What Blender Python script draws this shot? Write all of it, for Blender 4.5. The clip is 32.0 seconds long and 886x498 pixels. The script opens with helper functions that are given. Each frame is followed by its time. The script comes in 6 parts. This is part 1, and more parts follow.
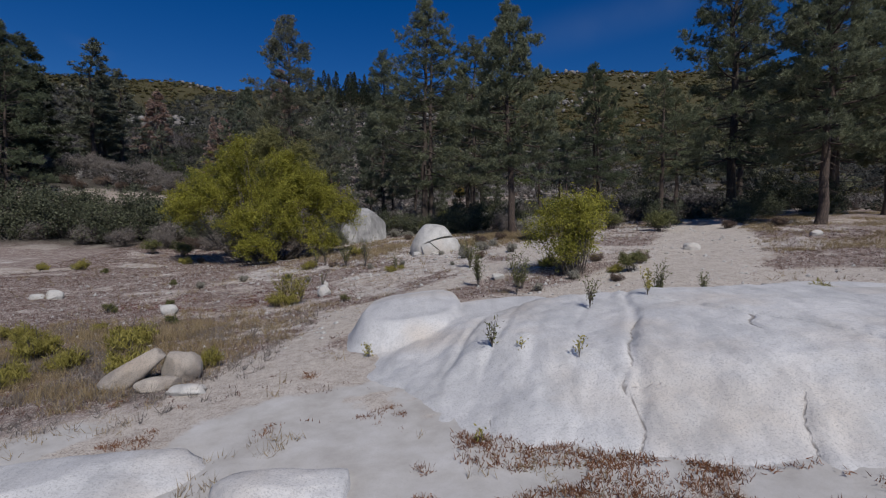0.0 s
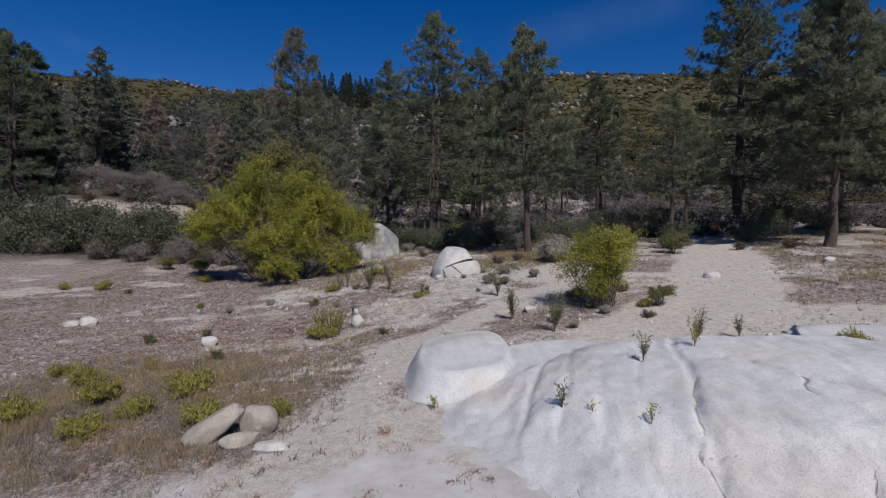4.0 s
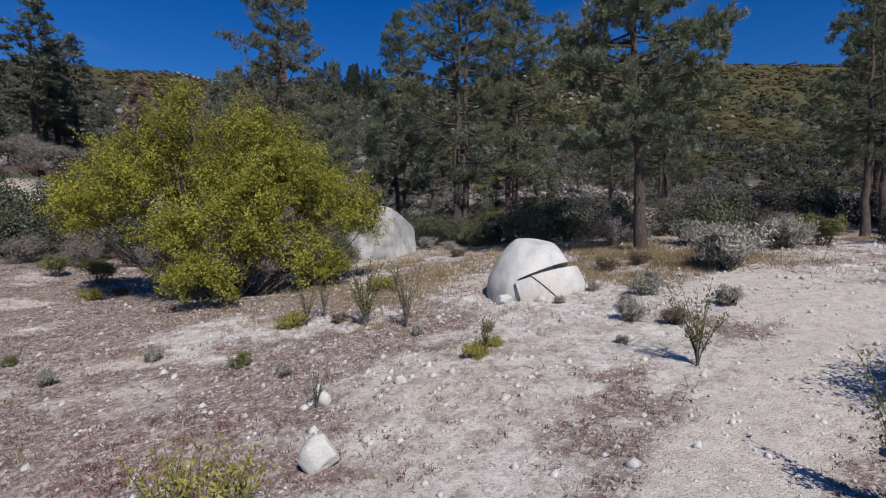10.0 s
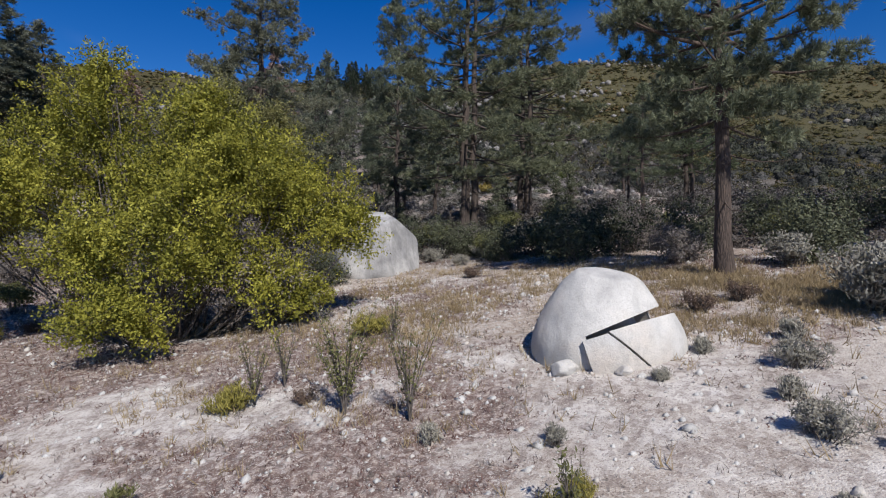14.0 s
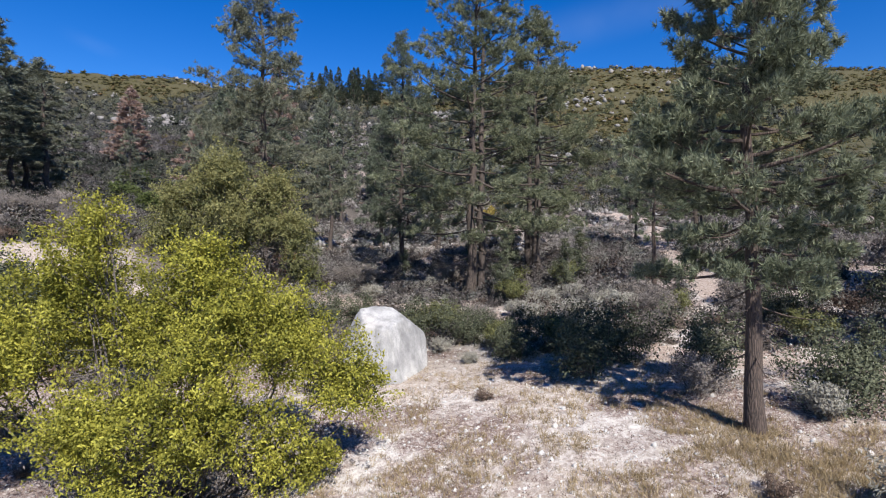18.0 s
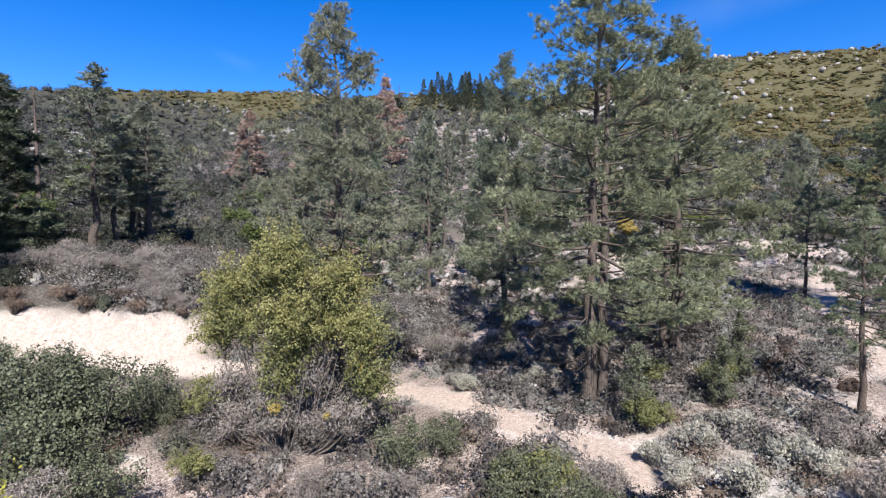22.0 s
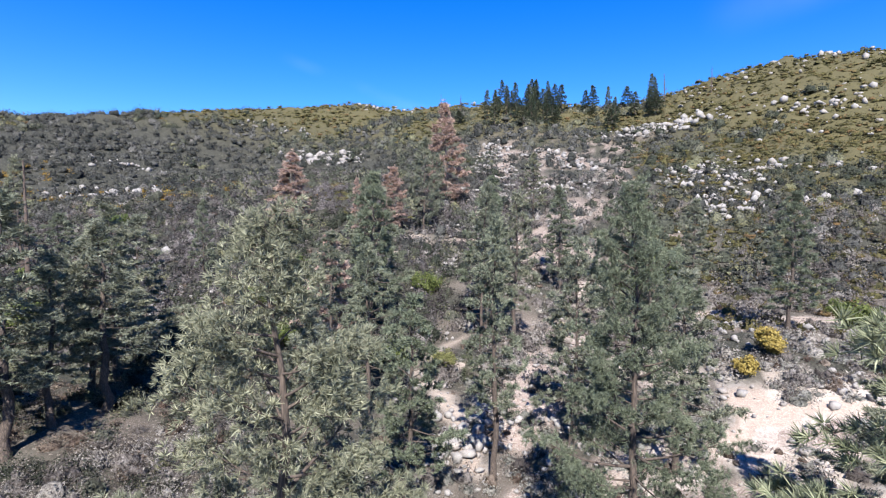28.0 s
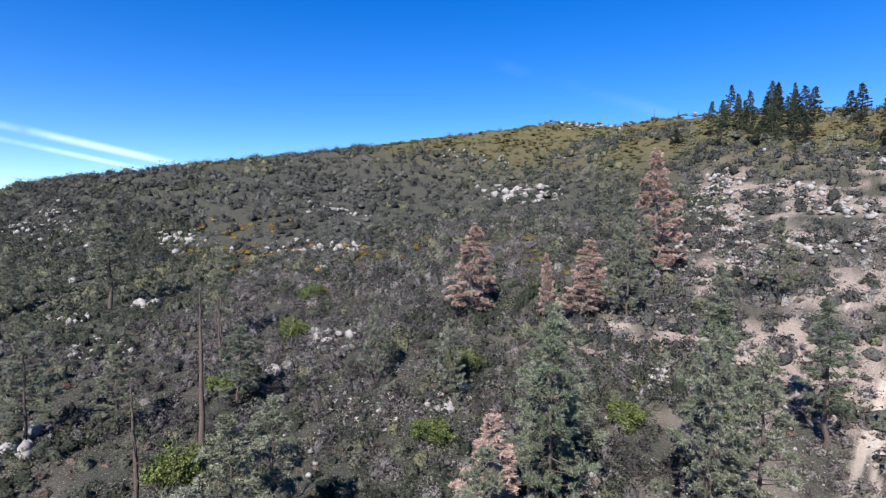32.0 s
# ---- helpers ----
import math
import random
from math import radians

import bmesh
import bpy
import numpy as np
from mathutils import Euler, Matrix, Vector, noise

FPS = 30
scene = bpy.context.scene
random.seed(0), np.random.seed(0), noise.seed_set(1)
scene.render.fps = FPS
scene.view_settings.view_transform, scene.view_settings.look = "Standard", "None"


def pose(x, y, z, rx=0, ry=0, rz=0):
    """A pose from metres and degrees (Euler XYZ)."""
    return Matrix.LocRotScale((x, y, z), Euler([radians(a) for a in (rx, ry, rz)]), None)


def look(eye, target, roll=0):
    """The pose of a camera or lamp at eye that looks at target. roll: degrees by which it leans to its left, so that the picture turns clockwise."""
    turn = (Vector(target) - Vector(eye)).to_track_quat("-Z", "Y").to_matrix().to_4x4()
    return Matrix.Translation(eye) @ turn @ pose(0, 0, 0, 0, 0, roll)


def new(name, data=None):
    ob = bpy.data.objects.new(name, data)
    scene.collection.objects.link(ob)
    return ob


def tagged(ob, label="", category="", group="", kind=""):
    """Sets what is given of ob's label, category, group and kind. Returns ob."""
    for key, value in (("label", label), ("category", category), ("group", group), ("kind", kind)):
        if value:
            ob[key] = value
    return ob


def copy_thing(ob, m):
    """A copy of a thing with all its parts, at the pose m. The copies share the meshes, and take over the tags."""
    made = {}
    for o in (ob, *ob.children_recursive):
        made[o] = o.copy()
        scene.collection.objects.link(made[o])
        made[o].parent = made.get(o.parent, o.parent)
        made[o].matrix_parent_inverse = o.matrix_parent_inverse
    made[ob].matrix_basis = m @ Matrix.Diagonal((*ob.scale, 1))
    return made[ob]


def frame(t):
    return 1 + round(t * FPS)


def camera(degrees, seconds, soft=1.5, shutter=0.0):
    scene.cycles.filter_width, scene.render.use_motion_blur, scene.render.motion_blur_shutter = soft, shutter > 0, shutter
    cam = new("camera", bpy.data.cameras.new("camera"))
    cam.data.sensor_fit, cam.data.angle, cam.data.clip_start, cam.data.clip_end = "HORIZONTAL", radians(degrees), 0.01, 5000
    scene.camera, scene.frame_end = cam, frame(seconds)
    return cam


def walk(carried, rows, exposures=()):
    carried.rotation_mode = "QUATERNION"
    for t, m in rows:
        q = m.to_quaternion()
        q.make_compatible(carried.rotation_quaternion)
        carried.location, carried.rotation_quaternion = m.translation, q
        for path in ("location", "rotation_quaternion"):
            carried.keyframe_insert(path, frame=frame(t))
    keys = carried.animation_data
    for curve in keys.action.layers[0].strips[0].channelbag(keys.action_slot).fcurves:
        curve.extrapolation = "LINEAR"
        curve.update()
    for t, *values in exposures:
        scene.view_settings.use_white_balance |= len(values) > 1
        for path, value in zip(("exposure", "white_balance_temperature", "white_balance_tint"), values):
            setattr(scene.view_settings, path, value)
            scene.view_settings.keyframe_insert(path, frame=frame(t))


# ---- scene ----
cam = camera(78.7, 32.0, soft=1.15)
EXPOSURES = [(0, -0.3), (3.5, -0.1), (6, 0.05), (9, 0.3), (13, 0.37), (16, 0.68), (19, 1.28), (22, 1.58), (24, 1.65), (27, 1.86), (28, 1.8), (30, 1.66), (32, 1.52)]
PATH = [
    (0.0, (0.000, 0.000, 3.000), (0.000, 9.997, 2.738), 0.00),
    (1.0, (-0.630, -0.200, 3.383), (-0.595, 9.796, 3.122), 0.00),
    (2.0, (-1.218, -0.528, 3.686), (-1.131, 9.468, 3.424), 0.10),
    (3.0, (-1.428, -0.684, 4.152), (-1.306, 9.312, 3.891), 0.10),
    (3.5, (-1.470, -0.682, 4.236), (-1.330, 9.313, 3.957), 0.10),
    (5.5, (-1.470, 1.588, 4.261), (-1.453, 11.584, 3.982), 0.10),
    (6.0, (-1.680, 2.805, 4.229), (-1.680, 12.801, 3.950), 0.10),
    (7.0, (-2.100, 5.575, 4.114), (-2.117, 15.571, 3.835), 0.20),
    (8.0, (-2.436, 8.302, 3.959), (-2.471, 18.297, 3.662), 0.20),
    (9.0, (-2.730, 11.030, 3.846), (-2.765, 21.025, 3.549), 0.20),
    (10.0, (-2.898, 13.548, 3.738), (-2.915, 23.543, 3.424), 0.20),
    (11.0, (-2.982, 15.857, 3.677), (-3.017, 25.852, 3.363), 0.20),
    (12.0, (-3.108, 17.663, 3.630), (-3.125, 27.658, 3.316), 0.20),
    (12.5, (-3.192, 18.335, 3.654), (-3.209, 28.330, 3.340), 0.10),
    (13.0, (-3.234, 18.590, 3.732), (-3.251, 28.585, 3.418), 0.10),
    (13.5, (-3.276, 18.679, 3.939), (-3.293, 28.674, 3.625), 0.10),
    (15.5, (-3.360, 18.548, 5.371), (-3.377, 28.543, 5.057), 0.10),
    (16.0, (-3.402, 18.604, 5.874), (-3.419, 28.599, 5.560), 0.10),
    (17.0, (-3.486, 18.884, 6.959), (-3.521, 28.879, 6.645), 0.10),
    (18.0, (-3.612, 19.588, 8.159), (-3.664, 29.583, 7.845), 0.10),
    (18.5, (-3.654, 20.149, 8.733), (-3.706, 30.144, 8.418), 0.10),
    (19.0, (-3.654, 20.795, 9.346), (-3.933, 30.786, 9.032), 0.10),
    (20.0, (-3.570, 22.465, 10.521), (-4.267, 32.435, 10.189), 0.00),
    (20.5, (-3.528, 23.489, 11.124), (-4.521, 33.434, 10.792), 0.00),
    (21.0, (-3.528, 24.638, 11.682), (-4.833, 34.547, 11.350), 0.10),
    (21.5, (-3.486, 25.787, 12.240), (-5.118, 35.646, 11.891), 0.10),
    (22.0, (-3.528, 26.934, 12.714), (-5.623, 36.705, 12.365), 0.20),
    (22.5, (-3.612, 28.080, 13.188), (-5.928, 37.802, 12.839), 0.20),
    (23.0, (-3.780, 29.352, 13.617), (-6.198, 39.049, 13.268), 0.20),
    (24.0, (-4.368, 32.100, 14.260), (-6.988, 41.743, 13.876), 0.20),
    (24.5, (-4.704, 33.618, 14.472), (-7.408, 43.238, 14.088), 0.20),
    (26.5, (-6.970, 39.739, 18.393), (-9.802, 49.322, 18.026), 0.00),
    (27.0, (-7.400, 41.409, 20.407), (-10.232, 50.992, 20.040), 0.00),
    (27.5, (-7.781, 43.128, 22.481), (-10.713, 52.681, 22.097), 0.00),
    (28.0, (-8.133, 44.860, 24.677), (-11.347, 54.322, 24.293), 0.10),
    (28.5, (-8.477, 46.563, 26.874), (-11.790, 55.990, 26.490), 0.10),
    (29.0, (-8.801, 48.304, 29.101), (-12.278, 57.672, 28.699), 0.10),
    (29.5, (-9.192, 50.058, 31.326), (-12.945, 59.318, 30.925), 0.20),
    (30.0, (-9.667, 51.882, 33.549), (-13.821, 60.970, 33.147), 0.20),
    (30.5, (-10.254, 53.762, 35.584), (-15.047, 62.529, 35.165), 0.20),
    (31.0, (-10.886, 55.684, 37.404), (-16.219, 64.132, 36.985), 0.30),
    (31.5, (-11.814, 57.639, 39.067), (-17.682, 65.727, 38.665), 0.30),
    (32.0, (-12.853, 59.646, 40.422), (-19.297, 67.282, 40.020), 0.30),
]
walk(cam, [(t, look(eye, target, roll)) for t, eye, target, roll in PATH], EXPOSURES)

# ---- light ----
SUN_TO = Vector((0.34, -0.94, 0.98)).normalized()
world = bpy.data.worlds.new("sky")
scene.world = world
world.use_nodes = True
wn = world.node_tree
wn.nodes.clear()
sky = wn.nodes.new("ShaderNodeTexSky")
sky.sky_type, sky.sun_disc = "NISHITA", False
sky.sun_elevation = math.asin(SUN_TO.z)
sky.sun_rotation = math.atan2(SUN_TO.x, SUN_TO.y)
sky.altitude, sky.air_density, sky.dust_density, sky.ozone_density = 1400, 1.0, 0.0, 3.5


def wisp(colour, a, b, half, strength, grain):
    """A thin trail of ice cloud along the great circle from a to b."""
    a, b = Vector(a), Vector(b)
    way = wn.nodes.new("ShaderNodeTexCoord").outputs["Generated"]

    def dot(v):
        n = wn.nodes.new("ShaderNodeVectorMath")
        n.operation = "DOT_PRODUCT"
        wn.links.new(way, n.inputs[0])
        n.inputs[1].default_value = v
        return n.outputs["Value"]

    def span(value, lo, hi):
        n = wn.nodes.new("ShaderNodeMapRange")
        n.interpolation_type = "SMOOTHSTEP"
        n.inputs[1].default_value, n.inputs[2].default_value = lo, hi
        wn.links.new(value, n.inputs[0])
        return n.outputs[0]

    def calc(kind, p, q):
        n = wn.nodes.new("ShaderNodeMath")
        n.operation = kind
        for value, sock in ((p, n.inputs[0]), (q, n.inputs[1])):
            if isinstance(value, float):
                sock.default_value = value
            else:
                wn.links.new(value, sock)
        return n.outputs[0]

    off = calc("ABSOLUTE", dot(a.cross(b).normalized()), 0.0)
    along = dot((b - a).normalized())
    lo, hi = (b - a).normalized().dot(a), (b - a).normalized().dot(b)
    tex = wn.nodes.new("ShaderNodeTexNoise")
    tex.inputs["Scale"].default_value, tex.inputs["Detail"].default_value = grain, 5.0
    wn.links.new(way, tex.inputs["Vector"])
    m = calc("MULTIPLY", span(off, half, 0.0), span(along, lo - 0.05, lo + 0.04))
    m = calc("MULTIPLY", m, span(along, hi + 0.05, hi - 0.04))
    m = calc("MULTIPLY", calc("MULTIPLY", m, span(tex.outputs["Fac"], 0.3, 0.6)), float(strength))
    n = wn.nodes.new("ShaderNodeMix")
    n.data_type = "RGBA"
    wn.links.new(m, n.inputs[0])
    wn.links.new(colour, n.inputs[6])
    n.inputs[7].default_value = (9.0, 10.0, 11.0, 1)
    return n.outputs[2]


wbg = wn.nodes.new("ShaderNodeBackground")
wbg.inputs["Strength"].default_value = 0.072
wout = wn.nodes.new("ShaderNodeOutputWorld")
deep = wn.nodes.new("ShaderNodeHueSaturation")
deep.inputs["Saturation"].default_value = 1.40
deep.inputs["Hue"].default_value = 0.515
wn.links.new(sky.outputs[0], deep.inputs["Color"])
sky_colour = deep.outputs[0]
sky_colour = wisp(sky_colour, (-0.9779, 0.1488, 0.1469), (-0.9193, 0.3791, 0.106), 0.009, 0.34, 7)
sky_colour = wisp(sky_colour, (-0.9807, 0.1487, 0.1273), (-0.935, 0.3422, 0.0931), 0.006, 0.26, 7)
sky_colour = wisp(sky_colour, (0.1431, 0.934, 0.3275), (0.3857, 0.845, 0.3703), 0.05, 0.022, 4)
sky_colour = wisp(sky_colour, (-0.5236, 0.8056, 0.2771), (-0.2986, 0.9354, 0.1894), 0.016, 0.035, 5)
sky_colour = wisp(sky_colour, (0.2086, 0.9176, 0.3384), (0.3917, 0.8419, 0.3712), 0.045, 0.012, 4)
wn.links.new(sky_colour, wbg.inputs[0])
wn.links.new(wbg.outputs[0], wout.inputs[0])

sun = new("sun", bpy.data.lights.new("sun", "SUN"))
sun.data.energy, sun.data.angle, sun.data.color = 4.3, radians(0.5), (1.0, 0.95, 0.88)
sun.matrix_world = look(SUN_TO * 50, (0, 0, 0))


# ---- numbers: noise and the shape of the land ----
def vnoise(x, y, seed=0):
    """Smooth value noise in 0..1 on arrays."""
    x, y = np.asarray(x, float), np.asarray(y, float)
    xi, yi = np.floor(x).astype(np.int64), np.floor(y).astype(np.int64)
    fx, fy = x - xi, y - yi
    fx, fy = fx * fx * (3 - 2 * fx), fy * fy * (3 - 2 * fy)

    def grain(a, b):
        h = (a * 374761393 + b * 668265263 + seed * 974711) & 0x7FFFFFFF
        h = ((h ^ (h >> 13)) * 1274126177) & 0x7FFFFFFF
        return ((h ^ (h >> 16)) & 0xFFFF) / 65535.0

    a, b = grain(xi, yi), grain(xi + 1, yi)
    c, d = grain(xi, yi + 1), grain(xi + 1, yi + 1)
    return (a + (b - a) * fx) * (1 - fy) + (c + (d - c) * fx) * fy


def fbm(x, y, seed=0, octaves=4):
    total, amp, norm = 0.0, 1.0, 0.0
    for n in range(octaves):
        total = total + amp * vnoise(np.asarray(x) * 2**n + 17.3 * n, np.asarray(y) * 2**n - 9.1 * n, seed + n)
        norm, amp = norm + amp, amp * 0.5
    return total / norm


def sm(a, b, v):
    u = np.clip((v - a) / (b - a), 0, 1)
    return u * u * (3 - 2 * u)


def knoll(x, y, cx, cy, r):
    return np.exp(-((x - cx) ** 2 + (y - cy) ** 2) / (r * r))


def ground_z(x, y):
    """Height of the land: a gentle valley floor that climbs into a long hill with a second top."""
    x, y = np.asarray(x, float), np.asarray(y, float)
    near = -0.2 + 0.078 * np.clip(y, -60, 150) + np.where(x > 0, 0.07 * np.minimum(x, 26), 0.085 * np.maximum(x, -14))
    near = near + 0.45 * knoll(x, y, 6, 30, 9) + 3.2 * knoll(x, y, 8, 114, 17) - 0.3 * knoll(x, y, -6, 22, 8)
    hill = 0.375 * np.clip(y, -60, 374) - 40 - 0.10 * np.maximum(y - 374, 0)
    hill = hill + 14 * sm(-12, 88, x) * (1 - sm(260, 360, x)) * sm(180, 372, y) - 6 * np.exp(-((x + 15) / 30) ** 2) * sm(200, 372, y)
    k = 2.5
    z = np.maximum(near, hill) + k * np.log1p(np.exp(-np.abs(near - hill) / k))
    z = z + 0.135 * np.clip(-x - 14, 0, 110) * sm(30, 75, y) * (1 - 0.9 * sm(150, 235, y)) + 3.6 * knoll(x, y, -43, 68, 15)
    z = z + 0.23 * np.maximum(-x - 150, 0) * sm(60, 150, y)
    cap = 96.5 + 0.19 * (y - 328)
    d = np.where(x < -40, np.maximum(z - cap, 0), 0)
    return z - d * sm(-150, -220, x)


def to_line(x, y, pts):
    """Distance to a polyline in plan."""
    best = np.full(np.shape(x), 1e9)
    for (ax, ay), (bx, by) in zip(pts[:-1], pts[1:]):
        dx, dy = bx - ax, by - ay
        u = np.clip(((x - ax) * dx + (y - ay) * dy) / (dx * dx + dy * dy), 0, 1)
        best = np.minimum(best, np.hypot(x - ax - u * dx, y - ay - u * dy))
    return best


FOOTPATH = [(-4.2, 9.5), (-3.2, 12.2), (-2.6, 16.4), (0.3, 19.2), (3.6, 22.6), (6.5, 24.2), (10.5, 22.5)]
SAND_ROAD = [(4.6, 15.0), (8.0, 17.5), (10.2, 21.0), (12.8, 26.5), (15.2, 31.5), (16.4, 34.5)]
DIRT_ROAD = [(-46.0, 47.0), (-35.0, 51.5), (-27.0, 55.0), (-17.0, 59.5), (-8.6, 55.8), (-1.7, 49.9), (2.6, 44.0), (8.0, 38.9), (13.0, 36.2), (16.0, 35.0)]
UPPER_ROAD = [(12.0, 50.0), (14.2, 58.8), (15.4, 64.5), (18.0, 75.0), (21.4, 85.4), (24.5, 92.0), (18.0, 99.0), (3.0, 97.0), (-1.0, 92.0)]
TRAIL = [(-19.0, 84.0), (-24.0, 94.0), (-29.3, 100.5), (-27.0, 104.0), (-24.0, 106.0)]
TRAIL_BACK = [(-13.9, 158.0), (-14.5, 147.0), (-15.9, 136.8), (-16.9, 123.3), (-12.5, 115.9), (-7.7, 113.3), (-2.0, 108.0), (2.5, 99.0)]
TRAIL_DOWN = [(-29.0, 113.0), (-30.0, 109.6), (-30.7, 103.3), (-27.0, 96.0)]
TRAIL_UP = [(-7.0, 104.0), (-11.0, 112.0), (-14.2, 120.8), (-12.0, 129.0), (-14.5, 136.0), (-13.0, 146.0)]


def sand_at(x, y):
    """0..1: bare pale sand, paths and roads."""
    w = 0.8 * (fbm(x * 0.5, y * 0.5, 3) - 0.5)
    s = 1 - sm(0.35, 1.1, to_line(x, y, FOOTPATH) + w)
    s = np.maximum(s, 1 - sm(1.5, 2.8, to_line(x, y, SAND_ROAD) + w))
    s = np.maximum(s, 1 - sm(0.7, 1.5, to_line(x, y, DIRT_ROAD) + w))
    s = np.maximum(s, 1 - sm(0.7, 1.5, to_line(x, y, UPPER_ROAD) + w))
    s = np.maximum(s, 0.8 * (1 - sm(0.5, 1.4, to_line(x, y, TRAIL) + w)))
    for way in (TRAIL_BACK, TRAIL_DOWN):
        s = np.maximum(s, 0.55 * (1 - sm(0.1, 0.9, to_line(x, y, way) + 2.6 * w)))
    s = np.maximum(s, 0.6 * (1 - sm(0.2, 0.9, to_line(x, y, TRAIL_UP) + 2.5 * w)))
    s = np.maximum(s, 0.8 * (1 - sm(2.7, 3.3, to_line(x, y, DIRT_ROAD) + 0.8 * w)) * sm(-24, -27, x) * sm(-43, -40, x) * (y > 51.0 + (x + 35) * 0.43))
    for cx, cy, r in ((-18, 84, 6), (-15.5, 93, 5), (-20, 93, 3.5), (-11, 97, 3), (-20, 108, 2.5), (-11.5, 81, 3), (-11.5, 127, 3)):
        s = np.maximum(s, 0.24 * (1 - sm(0.6, 1.15, np.hypot(x - cx, y - cy) / r + 0.5 * w)))
    for cx, cy, r in ((10.5, 14.5, 4.0), (4.5, 25.5, 2.6), (-1.5, 8.5, 3.5), (22, 128, 6), (26, 104, 7), (2.5, 99, 3.0), (2.4, 130.5, 3.5), (15, 127, 4)):
        s = np.maximum(s, 0.85 * (1 - sm(0.6, 1.15, np.hypot(x - cx, y - cy) / r + 0.5 * w)))
    s = np.maximum(s, (1 - sm(10.0, 12.5, y + 0.45 * np.abs(x + 1) * (x < -1) + w)) * 0.75)
    s = np.maximum(s, 0.23 * sm(0.48, 0.60, fbm(x * 0.12, y * 0.12, 101)) * sm(-48, -38, x) * sm(60, 72, y) * (1 - sm(150, 175, y)))
    return np.clip(s, 0, 1)


def litter_at(x, y):
    """0..1: low dead growth and leaf litter on the open ground."""
    n = fbm(x * 0.33 + 5, y * 0.55, 11)
    fine = fbm(x * 1.4, y * 2.2, 23)
    l = sm(0.43, 0.57, 0.70 * n + 0.30 * fine + 0.13 * sm(-5, -10, x) + 0.10 * sm(-4, -7, x) * sm(21, 17, y) - 0.09 * knoll(x, y, -1.0, 23.5, 5))
    l = np.maximum(l, 0.95 * np.exp(-((x + 8.5) / 5.0) ** 2 - ((y - 20.6) / 2.0) ** 2))
    l = np.maximum(l, 0.9 * np.maximum(knoll(x, y, 1.9, 16.8, 2.4), knoll(x, y, 4.8, 17.2, 2.6)) * sm(0.3, 0.55, fine + 0.1))
    l = np.maximum(l, 0.75 * sm(12.5, 15.5, x) * sm(20, 24, y) * (y < 42) * sm(0.3, 0.5, 0.5 * fine + 0.5 * n))
    l = np.maximum(l, 0.6 * np.maximum(knoll(x, y, 13.5, 20.5, 3.5), knoll(x, y, 7.0, 21.5, 2.2)) * sm(0.35, 0.6, fine + 0.1))
    l = np.maximum(l, 0.85 * knoll(x, y, 6.5, 37, 4) * sm(0.3, 0.5, fine))
    floor = sm(40, 62, y) * (0.55 + 0.45 * sm(0.42, 0.56, fbm(x * 0.12, y * 0.12, 29)))
    l = np.maximum(l, floor)
    l = np.maximum(l, 0.8 * np.maximum(knoll(x, y, 3.5, 31.5, 5.0), 0.8 * knoll(x, y, -3.5, 34, 5)) * sm(0.3, 0.5, fine))
    return np.clip(l * (1 - sand_at(x, y)), 0, 1)


def pave_at(x, y):
    """0..1: bare granite pavement at the foot of the slab."""
    edge = y + 0.35 * np.maximum(-x - 1, 0) + 1.6 * (fbm(x * 0.5, y * 0.5, 53) - 0.5)
    return (1 - sm(8.8, 10.6, edge)) * sm(0.30, 0.46, fbm(x * 0.45, y * 0.6, 57))


def gz(x, y):
    return float(land(np.array([x]), np.array([y]))[0])


def land(x, y):
    """The land with its small unevenness, ruts and the cut bank of the dirt road."""
    z = ground_z(x, y)
    d = np.hypot(x - 0, y - 20)
    z = z + (fbm(x * 0.35, y * 0.35, 41) - 0.5) * (0.25 + 1.6 * sm(60, 160, d) + 4.5 * sm(180, 330, d))
    z = z + (fbm(x * 2.2, y * 2.2, 43, 3) - 0.5) * 0.10 * (1 - sm(50, 80, d))
    road = to_line(x, y, DIRT_ROAD)
    z = z - 0.15 * (1 - sm(1.2, 2.4, road))
    north = sm(-0.3, 0.3, y - (51.5 + (x + 35) * 0.43))
    return z + 1.9 * sm(1.5, 3.0, road) * sm(-22, -27, x) * (1 - sm(8, 18, road)) * north


# ---- mesh helpers ----
class Shape:
    """Gathers points, triangles and quads for one mesh."""

    def __init__(self):
        self.v, self.t, self.q, self.n = [], [], [], 0

    def add(self, v, tris=None, quads=None):
        v = np.asarray(v, float).reshape(-1, 3)
        if tris is not None and len(tris):
            self.t.append(np.asarray(tris, int) + self.n)
        if quads is not None and len(quads):
            self.q.append(np.asarray(quads, int) + self.n)
        self.v.append(v)
        self.n += len(v)
        return self

    def mesh(self, name, material, smooth=False):
        me = bpy.data.meshes.new(name)
        v = np.concatenate(self.v)
        t = np.concatenate(self.t) if self.t else np.zeros((0, 3), int)
        q = np.concatenate(self.q) if self.q else np.zeros((0, 4), int)
        me.vertices.add(len(v))
        me.vertices.foreach_set("co", v.astype(np.float32).ravel())
        me.loops.add(t.size + q.size)
        me.loops.foreach_set("vertex_index", np.concatenate([t.ravel(), q.ravel()]).astype(np.int32))
        me.polygons.add(len(t) + len(q))
        starts = np.concatenate([np.arange(len(t)) * 3, t.size + np.arange(len(q)) * 4])
        me.polygons.foreach_set("loop_start", starts.astype(np.int32))
        me.update(calc_edges=True)
        if smooth:
            me.polygons.foreach_set("use_smooth", np.ones(len(me.polygons), bool))
        me.materials.append(material)
        return me


def unit(v):
    return v / np.maximum(np.linalg.norm(v, axis=-1, keepdims=True), 1e-9)


